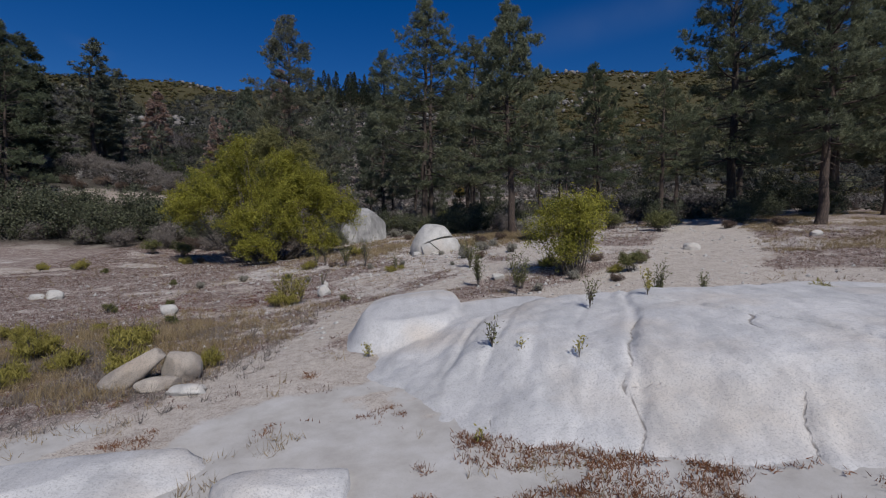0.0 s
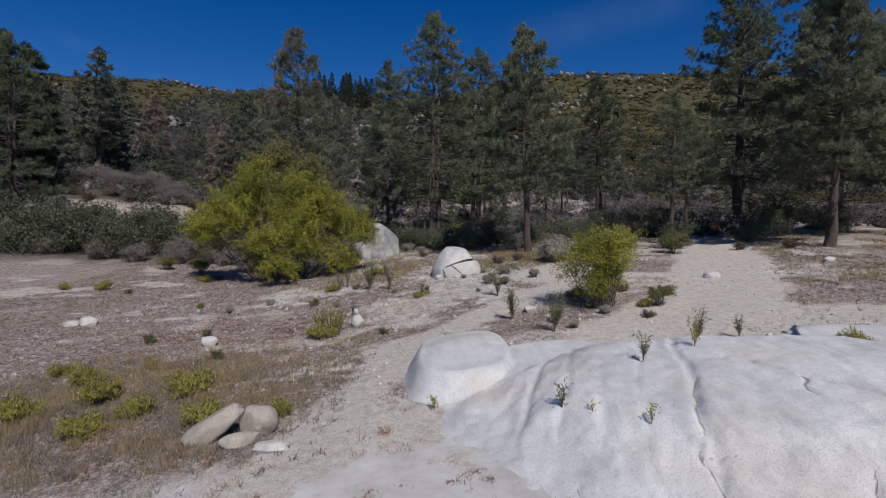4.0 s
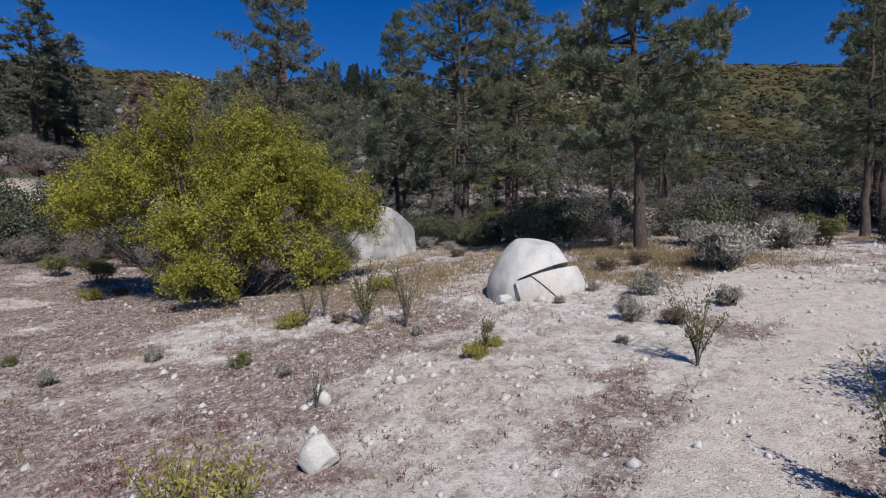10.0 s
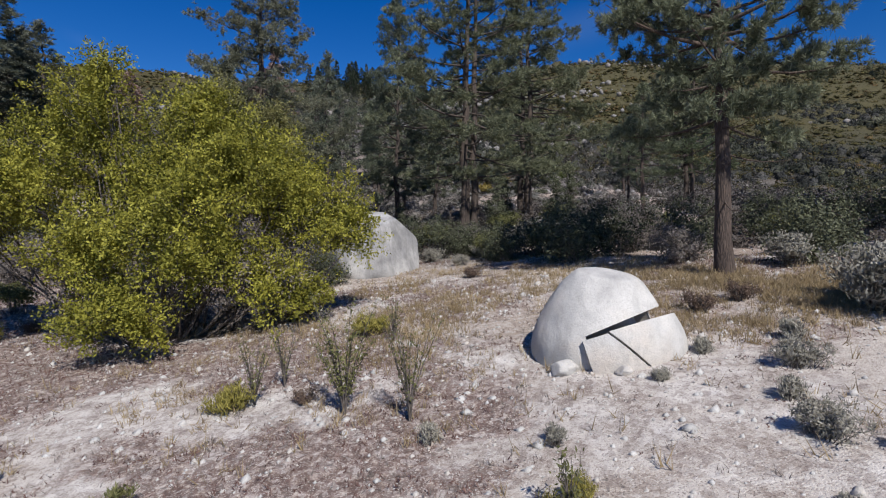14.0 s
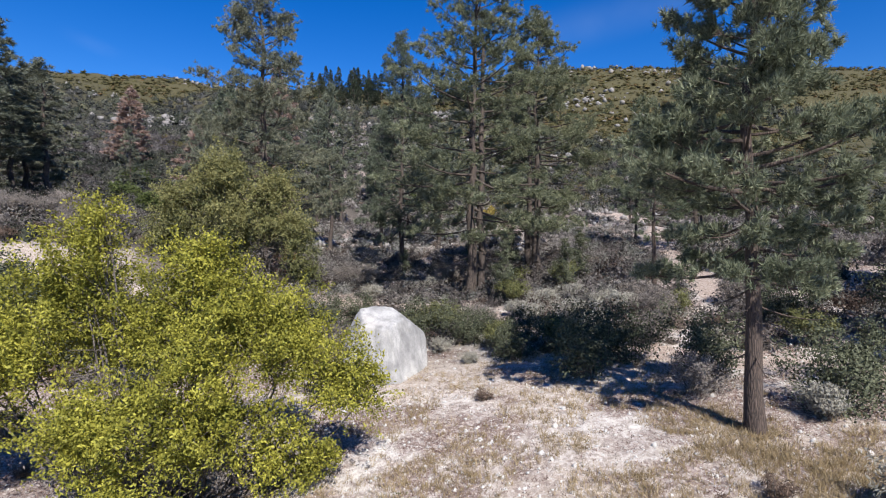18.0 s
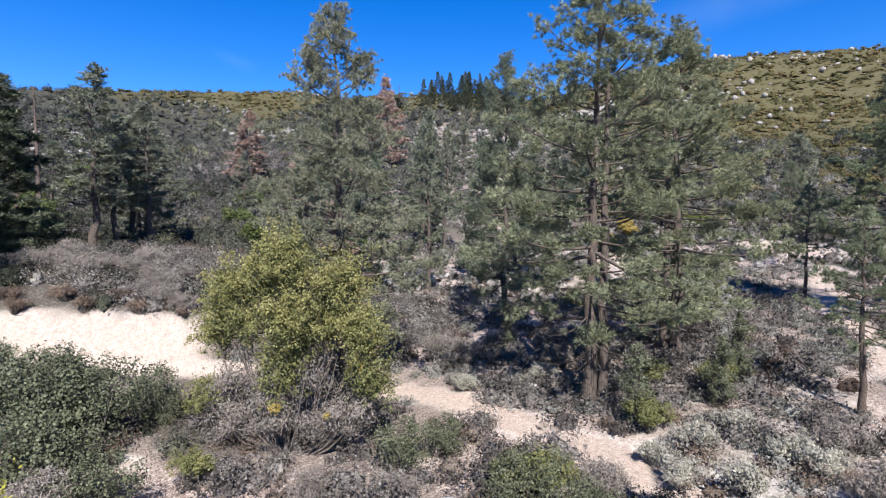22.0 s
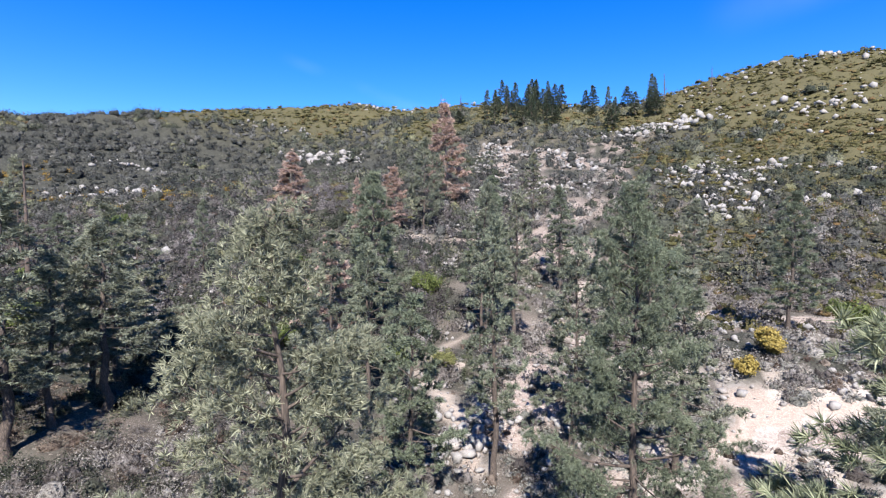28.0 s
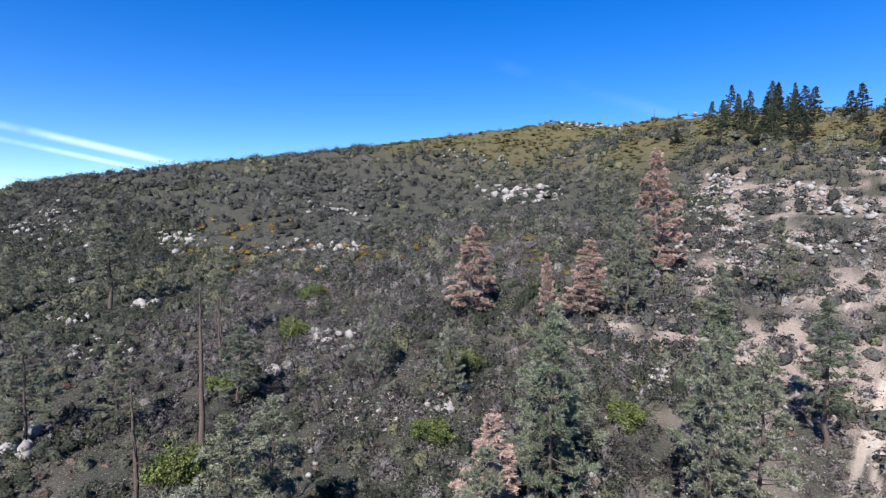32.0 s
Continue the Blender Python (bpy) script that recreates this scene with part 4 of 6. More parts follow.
def snag_mesh(seed, H, limbs):
    rng = np.random.default_rng(seed)
    s = Shape()
    hs = np.linspace(0, 1, 10)
    spine = np.stack([np.cumsum(rng.normal(0, 0.004, 10)) * H, np.cumsum(rng.normal(0, 0.004, 10)) * H, hs * H], 1)
    spine[0, 2] = -0.4
    tube(s, spine, 0.021 * H * (1 - 0.8 * hs), 8)
    for n in range(limbs):
        f = rng.uniform(0.25, 0.97)
        p0 = np.array([np.interp(f, hs, spine[:, k]) for k in range(3)])
        az, reach = rng.uniform(0, 6.28), H * 0.2 * (1.15 - f) * rng.uniform(0.5, 1.4)
        u = np.linspace(0, 1, 4)[:, None]
        c = p0 + np.array([math.cos(az), math.sin(az), 0.1]) * reach * u + np.array([0, 0, -0.25]) * reach * u**2
        tube(s, c, [0.05, 0.035, 0.02, 0.008], 4)
        for k in range(2):
            e = c[2] + rng.normal(0, 0.25, 3) * reach
            tube(s, np.stack([c[1 + k], e]), [0.016, 0.005], 3)
    return s.mesh("dead_snag", M_BARK_RED, True)


PINES = [
    (T_SHADED, -47.5, 61.5, 1.1, 14.5, 0), (T_SHADED, -53.0, 63.5, 1.2, 17.5, 120), (T_SHADED, -58.0, 58.0, 1.3, 18.0, 250), (T_SHADED, -45.5, 57.0, 0.8, 9.0, 60),
    # which, x, y, width factor, height in metres, turn
    (T_OPEN, 4.35, 33.3, 0.56, 13.8, 20), (T_BROAD, -2.0, 55.2, 1.22, 22.2, 0), (T_TALL, -7.7, 70.6, 0.95, 21.8, 40),
    (T_BROAD, 3.6, 62.0, 1.2, 20.0, 140), (T_TALL, -15.6, 55.4, 1.12, 21.7, 100), (T_THIN, -17.4, 84.0, 0.9, 19.5, 10),
    (T_THIN, -42.9, 66.4, 1.25, 15.5, 70), (T_THIN, -44.0, 70.0, 0.95, 11.5, 200), (T_THIN, -43.6, 73.5, 1.2, 13.5, 290), (T_THIN, -47.0, 75.0, 1.0, 12.0, 20), (T_BROAD, -41.0, 50.0, 0.9, 17.5, 30),
    (T_OPEN, 20.6, 29.6, 0.66, 14.4, 150), (T_BROAD, 23.0, 43.0, 1.15, 22.0, 60), (T_SPARSE, 14.4, 35.8, 0.46, 10.1, 250), (T_SPARSE, 15.8, 36.6, 0.42, 9.0, 10),
    (T_SPARSE, 9.6, 53.8, 0.42, 9.0, 80), (T_SPARSE, 21.0, 92.0, 0.49, 11.2, 45), (T_BROAD, 19.5, 70.0, 0.95, 18.0, 300), (T_SPARSE, 16.5, 77.0, 0.42, 9.4, 200),
    (T_MID, -4.5, 88.0, 0.9, 15.0, 50), (T_MID, -9.0, 98.0, 0.8, 15.0, 20), (T_MID, 5.5, 77.0, 0.8, 15.0, 220), (T_MID, -12.5, 92.0, 0.9, 17.5, 120), (T_BROAD, 27.5, 38.0, 1.0, 19.0, 200), (T_OPEN, 27.0, 33.0, 0.63, 13.0, 95),
    (T_MID, 30.0, 55.0, 1.1, 19.0, 30), (T_MID, -22.0, 78.0, 0.8, 14.0, 75), 
    (T_MID, -26.0, 72.0, 0.7, 12.0, 85), (T_MID, -30.0, 88.0, 0.8, 15.0, 190), (T_MID, -36.0, 92.0, 0.8, 15.0, 40),
    (T_THIN, -25.5, 113.2, 1.1, 21.0, 30), (T_THIN, -21.8, 114.6, 1.1, 20.0, 130), (T_MID, -38.7, 106.1, 1.0, 21.0, 80), (T_THIN, -19.0, 139.8, 1.2, 18.0, 210),
    (T_MID, -27.3, 123.3, 1.0, 21.0, 20), (T_MID, -41.2, 110.9, 1.1, 20.5, 170), (T_MID, -50.0, 80.0, 0.9, 15.0, 0), (T_MID, -54.0, 85.0, 0.95, 14.5, 110),
    (T_MID, -29.3, 175.0, 0.8, 15.0, 0), (T_THIN, -144.6, 102.6, 1.6, 24.0, 50), (T_THIN, -105.0, 107.4, 0.9, 17.0, 150), (T_MID, -74.1, 116.3, 0.5, 13.0, 60),
    (T_MID, -82.7, 98.0, 0.9, 11.0, 140), (T_MID, -90.4, 75.7, 0.7, 15.0, 240), (T_MID, -85.8, 84.2, 0.6, 11.0, 20), (T_THIN, -155.7, 87.0, 1.0, 13.0, 260),
    (T_MID, 10.0, 118.0, 0.9, 16.0, 40), (T_MID, 30.0, 112.0, 0.9, 15.0, 220), (T_MID, -5.0, 128.0, 0.8, 15.0, 140), (T_MID, 2.0, 142.0, 0.8, 15.0, 60),
    (T_MID, -62.0, 120.0, 0.6, 12.0, 0), (T_MID, -50.3, 156.1, 0.95, 20.5, 30), (T_MID, -33.0, 150.0, 0.8, 16.0, 250), (T_MID, -52.0, 168.0, 0.7, 15.0, 100),
]
seen_first = set()
for kind, px, py, wide, tall, rz in PINES:
    stand(kind, px, py, wide, tall / 20, rz, kind.name not in seen_first)
    seen_first.add(kind.name)
DEAD = [(-52.5, 179.5, 1.25, 25.5), (-76.8, 144.2, 1.05, 17.5), (-58.1, 153.8, 0.85, 14.5), (-39.4, 97.0, 0.8, 14.0), (-63.0, 150.0, 0.4, 12.0), (-16.2, 58.0, 0.5, 11.0)]
for n, (px, py, wide, tall) in enumerate(DEAD):
    stand(T_PINK, px, py, 1.4 * wide, tall / 20, n * 67, n == 0)
rr = random.Random(5)
for n in range(46):
    a = rr.uniform(-1, 1)
    px, py = -42 + a * 40 + rr.uniform(-10, 10), 300 + 70 * rr.random()
    stand(T_FAR, px, py, rr.uniform(0.7, 1.25), rr.uniform(5, 17) / 20, rr.uniform(0, 360), n == 0)
for n, (px, py, h) in enumerate([(-97.1, 103.3, 11.0), (-25.6, 111.0, 12.0), (-74.6, 89.3, 19.0), (-66.0, 79.0, 14.0), (-60.2, 92.4, 5.0), (10.0, 352.0, 16.0), (-60.0, 350.0, 14.0), (-95, 330, 12), (-110, 340, 12), (30, 340, 14)]):
    ob = tagged(new("dead_snag", snag_mesh(60 + n, h, 34)), "bare dark dead pine trunk with broken branches", "dead tree")
    ob.matrix_world = pose(px, py, gz(px, py), rr.uniform(-3, 3), rr.uniform(-3, 3), rr.uniform(0, 360))


def fallen_log(x, y, length, r, rz, seed):
    rng = np.random.default_rng(seed)
    s = Shape()
    u = np.linspace(-0.5, 0.5, 7)
    a = radians(rz)
    px, py = x + u * length * math.cos(a), y + u * length * math.sin(a)
    pts = np.stack([px - x, py - y, land(px, py) - gz(x, y) + r * 0.8 + rng.normal(0, 0.02, 7)], 1)
    tube(s, pts, r * np.linspace(1.0, 0.6, 7), 8)
    for k in range(5):
        c = pts[rng.integers(1, 6)]
        tube(s, np.stack([c, c + rng.normal(0, 0.3, 3) + np.array([0, 0, 0.3])]), [0.035, 0.012], 4)
    ob = tagged(new("fallen_log", s.mesh("fallen_log", M_DEAD, True)), "weathered fallen log lying in the brush", "log")
    ob.matrix_world = pose(x, y, gz(x, y))


for n, (lx, ly, ll, lr, la) in enumerate([(2.7, 56.8, 3.4, 0.13, -12), (-1.0, 54.0, 2.4, 0.08, 40), (-26.0, 128.0, 5.0, 0.2, 15), (-12.0, 118.0, 4.0, 0.16, 160), (-60.0, 104.0, 5.0, 0.2, 30), (4.5, 36.5, 2.2, 0.09, 20), (-16.0, 88.0, 4.0, 0.14, 70)]):
    fallen_log(lx, ly, ll, lr, la, 90 + n)


# ---- bushes ----
def bush_meshes(seed, blobs, count, leaf, stems, leaf_mat, hollow=0.55, up=0.3, stem_r=0.02, base_spread=0.15):
    """Stems that fork from the ground and leaves in uneven clumps. blobs: centre x, y, z and radius, height factor."""
    rng = np.random.default_rng(seed)
    wood, green = Shape(), Shape()
    vol = np.array([b[3] ** 2 for b in blobs])
    for b, share in zip(blobs, vol / vol.sum()):
        n = max(8, int(count * share))
        k = 16
        d = unit(rng.normal(size=(k, 3)))
        sub = np.array(b[:3]) + d * (b[3] * rng.uniform(hollow, 1.0, (k, 1))) * np.array([1, 1, b[4]])
        pick = rng.integers(0, k, n)
        fuzz = rng.normal(size=(n, 3)) * b[3] * rng.uniform(0.13, 0.26, k)[pick][:, None]
        p = sub[pick] + fuzz * np.array([1, 1, 0.75])
        out = unit(unit(fuzz) + 0.8 * d[pick] + np.array([0, 0, 0.25]))
        ok = p[:, 2] > 0.03
        leaves(green, rng, p[ok], leaf[0], leaf[1], up, out[ok])
    for n in range(stems):
        b = blobs[n % len(blobs)]
        tip = np.array(b[:3]) + rng.normal(0, 0.35, 3) * b[3] + np.array([0, 0, 0.3 * b[3]])
        tip[2] = max(tip[2], 0.15)
        root = np.array([b[0], b[1], 0]) * base_spread * rng.uniform(0.3, 1.6) + rng.normal(0, 0.05, 3)
        root[2] = -0.1
        u = np.linspace(0, 1, 6)[:, None]
        c = root + (tip - root) * np.concatenate([u**0.8, u**0.8, u**1.25], 1) + rng.normal(0, 0.03, (6, 3)) * b[3] * u
        tube(wood, c, stem_r * (1.3 - u[:, 0]) * rng.uniform(0.5, 1.2), 4)
        for k in range(3):
            q = c[rng.integers(2, 5)]
            tube(wood, np.stack([q, q + rng.normal(0, 0.35, 3) * b[3] + np.array([0, 0, 0.25 * b[3]])]), [stem_r * 0.4, stem_r * 0.15], 3)
    return wood.mesh("stems", M_TWIG), green.mesh("foliage", leaf_mat)


def bush(name, x, y, meshes, label, rz=0.0, scale=1.0):
    root = tagged(new(name), label, "bush")
    part("branchwork", meshes[0], root)
    part("foliage", meshes[1], root)
    root.matrix_basis = pose(x, y, gz(x, y) - 0.04, 0, 0, rz) @ Matrix.Scale(scale, 4)
    return root


def blobs_for(seed, w, h, n, low=0.3):
    """A handful of overlapping clumps that fill a bush w wide and h high."""
    r = random.Random(seed)
    out = []
    for k in range(n):
        a, d = r.uniform(0, 6.28), (r.random() ** 0.6) * w * 0.36
        rad = w * r.uniform(0.16, 0.27)
        z = h * r.uniform(low, 0.8) * (1 - 0.45 * (d / (w * 0.5)) ** 2)
        out.append((d * math.cos(a), d * math.sin(a), max(z, rad * 0.5), rad, r.uniform(0.75, 1.05)))
    return out


def willow_meshes(seed, lobes, count, leaf, stems, leaf_mat, stem_r, reach=1.0):
    """A willow: lobes of upright shoots, each shoot leafy along its outer part, on bare crooked stems."""
    rng = np.random.default_rng(seed)
    wood, green = Shape(), Shape()
    weight = np.array([b[3] ** 2 for b in lobes])
    for b, share in zip(lobes, weight / weight.sum()):
        core, r = np.array(b[:3]), b[3]
        k = int(40 + 44 * r)
        way = unit(rng.normal(size=(k, 3)))
        lean = unit(np.array([core[0], core[1], 1.5]))
        way = unit(way + 0.45 * lean + np.array([0, 0, 0.2]))
        start = core + unit(rng.normal(size=(k, 3))) * r * rng.uniform(0.15, 0.8, (k, 1))
        long = reach * (0.25 + 0.62 * r) * rng.uniform(0.4, 1.0, (k, 1)) * np.where(rng.uniform(0, 1, (k, 1)) < 0.15, 1.3, 1.0)
        n = max(30, int(count * share))
        pick, u = rng.integers(0, k, n), 0.15 + 0.85 * rng.uniform(0, 1, n) ** 0.8
        p = start[pick] + way[pick] * long[pick] * u[:, None] + rng.normal(size=(n, 3)) * (0.035 + 0.10 * r * (1.05 - u))[:, None]
        ok = p[:, 2] > 0.05
        leaves(green, rng, p[ok], leaf[0], leaf[1], 0.35, unit(way[pick] * 0.6 + rng.normal(size=(n, 3)) * 0.7 + np.array([0, 0, 0.35]))[ok])
        for m in range(min(k, 16)):
            tube(wood, np.stack([core * 0.85, start[m], start[m] + way[m] * long[m] * 0.8]), [stem_r * 0.22, stem_r * 0.16, stem_r * 0.06], 3)
    for n in range(stems):
        b = lobes[n % len(lobes)]
        root = np.array([b[0], b[1], 0]) * rng.uniform(0.1, 0.35) + rng.normal(0, 0.12, 3)
        root[2] = -0.1
        tip = np.array(b[:3]) + rng.normal(0, 0.25, 3) * b[3]
        u = np.linspace(0, 1, 8)[:, None]
        c = root + (tip - root) * np.concatenate([u**0.8, u**0.8, u**1.2], 1) + np.cumsum(rng.normal(0, 0.035, (8, 3)), 0) * b[3] * np.sin(u * 3.1)
        tube(wood, c, stem_r * (1.25 - u[:, 0]) * rng.uniform(0.5, 1.1), 5)
        for k in range(4):
            q = c[rng.integers(2, 7)]
            tube(wood, np.stack([q, q + rng.normal(0, 0.3, 3) * b[3], q + rng.normal(0, 0.5, 3) * b[3] + np.array([0, 0, 0.2])]), [stem_r * 0.35, stem_r * 0.2, stem_r * 0.08], 3)
    return wood.mesh("stems", M_TWIG), green.mesh("foliage", leaf_mat)


# the great yellow willow: spire, two large masses with a dark gap between, low clumps in front
WILLOW = [(-1.9, 0.3, 6.0, 1.35), (-1.7, 0.2, 7.1, 0.75), (-3.6, 0.0, 4.4, 1.75), (-5.0, 0.2, 3.5, 1.5), (-2.9, -1.2, 3.8, 1.45), (-4.5, -1.0, 3.1, 1.2), (-2.4, 0.6, 5.2, 1.45), (-5.7, 0.6, 3.1, 1.1),
          (1.6, 0.0, 4.6, 1.75), (0.5, 0.3, 5.5, 1.3), (2.9, 0.0, 4.0, 1.5), (4.0, 0.1, 3.3, 1.25), (4.7, 0.3, 2.7, 0.95), (1.3, -1.2, 3.7, 1.35), (0.9, 0.2, 6.1, 0.75),
          (0.3, -1.9, 2.8, 1.25), (-0.7, -2.0, 2.2, 1.1), (1.2, -1.8, 2.2, 1.0), (0.2, -2.5, 1.1, 0.9), (-0.6, -2.4, 0.8, 0.8), (0.7, -2.3, 0.6, 0.6), (2.6, -0.4, 1.6, 1.1), (3.5, -0.2, 1.2, 0.85),
          (0.0, 1.6, 4.0, 1.7), (-2.5, 1.7, 3.8, 1.6), (2.4, 1.5, 3.6, 1.5), (-0.6, 0.3, 4.2, 1.3), (-1.6, -1.0, 2.2, 1.1), (1.4, -0.6, 2.2, 1.2)]
GREAT_WILLOW = bush("willow", -10.5, 32.8, willow_meshes(101, WILLOW, 165000, (0.10, 0.022), 40, M_WILLOW, 0.05), "large yellow-green willow with dark tangled lower stems")
under = bush_meshes(102, [(-2.2, 0.2, 1.2, 1.2, 0.7), (0.4, 0.4, 1.5, 1.4, 0.8), (2.2, 0.2, 1.5, 1.3, 0.8), (3.4, 0.6, 0.9, 0.9, 0.8)], 12000, (0.12, 0.02), 60, M_GREYBRUSH, 0.2, 0.4, 0.03, 0.4)
part("undergrowth", under[1], GREAT_WILLOW, "grey twiggy undergrowth")
part("undergrowth_wood", under[0], GREAT_WILLOW, "grey twiggy undergrowth")
bush("willow", 4.5, 18.6, willow_meshes(103, [(a, b, c * 1.1, 0.72 * d) for a, b, c, d, e in blobs_for(7, 3.2, 3.0, 15, 0.2)], 24000, (0.085, 0.016), 34, M_WILLOW, 0.028, 1.45), "rounded yellow-green willow bush beside the sandy road")
COTTON = [(-2.0, 0, 6.6, 1.6, 0.8), (0, -0.4, 7.7, 1.8, 0.75), (2.0, 0.2, 7.0, 1.6, 0.8), (-2.9, 0.3, 4.9, 1.4, 0.9), (2.9, -0.3, 5.2, 1.3, 0.9), (0.6, -1.0, 5.6, 1.5, 0.9), (-0.8, 0.8, 6.8, 1.5, 0.8), (3.3, -0.6, 3.2, 0.9, 0.9), (-2.9, -0.8, 2.6, 0.9, 0.9)]
COTTON = [(a * 1.22, b * 1.1, c * 1.06, d) for a, b, c, d, e in COTTON]
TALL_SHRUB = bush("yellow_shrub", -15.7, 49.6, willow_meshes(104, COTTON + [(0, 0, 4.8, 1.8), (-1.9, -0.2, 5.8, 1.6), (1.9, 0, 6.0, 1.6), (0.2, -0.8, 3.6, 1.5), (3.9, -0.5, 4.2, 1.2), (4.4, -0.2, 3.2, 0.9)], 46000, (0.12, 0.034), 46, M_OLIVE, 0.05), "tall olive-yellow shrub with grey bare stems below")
# Yellow upper leaves, made paler so that sunlight on top is in their colour.
part("sunlit_top", willow_meshes(105, [(a, b - 0.2, c + 0.35, d * 1.02) for a, b, c, d in COTTON[:7]], 36000, (0.12, 0.034), 1, M_SUNYELLOW, 0.03)[1], TALL_SHRUB, "yellow upper leaves, sunlight painted into their colour")
part("grey_skirt", bush_meshes(115, [(-2.6, -0.6, 1.6, 1.4, 0.8), (0.2, -1.2, 2.2, 1.5, 0.9), (2.4, -0.6, 1.8, 1.4, 0.9), (-0.8, 0.2, 3.4, 1.4, 0.9), (1.2, 0, 3.6, 1.3, 0.9), (-2.8, 0, 3.2, 1.2, 0.9), (3.6, -0.4, 2.0, 1.1, 0.9)], 20000, (0.18, 0.02), 30, M_GREYBRUSH, 0.2, 0.6)[1], TALL_SHRUB, "grey bare twigs")
part("golden_leaves", bush_meshes(106, [(3.6, -0.4, 4.2, 0.4, 0.8), (0.4, -2.0, 2.6, 0.28, 0.8), (2.6, -1.4, 2.2, 0.2, 0.8)], 420, (0.13, 0.04), 1, M_GOLD, 0.4, 0.3, 0.02, 0.3)[1], TALL_SHRUB, "golden autumn leaves")
bush("golden_shrub", 5.8, 108.6, bush_meshes(107, blobs_for(21, 4.2, 3.0, 9, 0.3), 5000, (0.26, 0.09), 20, M_GOLD, 0.5, 0.3, 0.04), "bright golden-yellow shrub beside pale clearing")
bush("golden_shrub", 3.0, 104.4, bush_meshes(108, blobs_for(22, 3.0, 1.8, 7, 0.3), 2200, (0.26, 0.09), 14, M_GOLD, 0.5, 0.3, 0.04), "bright golden-yellow shrub beside pale clearing")
OAK = bush_meshes(109, blobs_for(23, 7.0, 5.0, 14, 0.25), 6000, (0.30, 0.14), 24, M_OAK, 0.55, 0.2, 0.08)
FIRST_OAK = bush("oak_shrub", -8.2, 139.5, OAK, "broad bright green oak on the slope")
for ox, oy, osc in ((-3.5, 146.0, 1.1), (-71.0, 84.5, 0.9), (-86.0, 98.0, 0.7), (-33.0, 101.0, 0.7), (-46.0, 98.0, 0.8), (-57.0, 110.0, 0.8), (-98.0, 118.0, 0.9), (-66.0, 128.0, 0.9), (18.0, 122.0, 0.8), (-40.0, 130.0, 0.8), (-30.0, 136.0, 0.7), (-112.0, 132.0, 0.9)):
    copy_thing(FIRST_OAK, pose(ox, oy, gz(ox, oy) - 0.1, 0, 0, ox * 37) @ Matrix.Scale(osc, 4))

SAGE = bush_meshes(110, blobs_for(11, 1.9, 1.25, 9, 0.3), 3600, (0.13, 0.02), 24, M_SAGE, 0.3, 1.2)
DARK = bush_meshes(111, blobs_for(12, 3.4, 2.4, 12, 0.25), 5200, (0.10, 0.034), 16, M_GREEN, 0.5, 0.2)
DARK2 = bush_meshes(112, blobs_for(13, 2.2, 1.8, 9, 0.3), 4200, (0.085, 0.034), 20, M_OLIVE, 0.5, 0.2)
GREY = bush_meshes(113, blobs_for(14, 2.4, 1.55, 12, 0.25), 4600, (0.13, 0.015), 30, M_GREYBRUSH, 0.35, 0.6)
BROWN = bush_meshes(114, blobs_for(15, 1.15, 0.6, 7, 0.3), 2200, (0.08, 0.012), 40, M_BROWN, 0.2, 0.9)
YELLOW = bush_meshes(115, blobs_for(16, 1.15, 0.6, 10, 0.3), 2600, (0.13, 0.010), 40, M_RABBIT, 0.1, 2.0)
BLUE = bush_meshes(116, blobs_for(17, 0.6, 0.45, 7, 0.3), 700, (0.11, 0.010), 20, M_OLIVE, 0.1, 1.8)
GREYTUFT = bush_meshes(117, blobs_for(18, 0.8, 0.5, 6, 0.35), 1100, (0.12, 0.012), 30, M_SAGE, 0.2, 1.6)
GREEN_TALL = bush_meshes(118, [(0, 0, 1.0, 0.9, 1.0), (0.2, 0.1, 2.2, 0.9, 1.1), (-0.2, 0, 3.4, 0.75, 1.1), (0.1, 0, 4.3, 0.45, 1.1)], 5000, (0.10, 0.05), 20, M_GREEN, 0.5, 0.2)
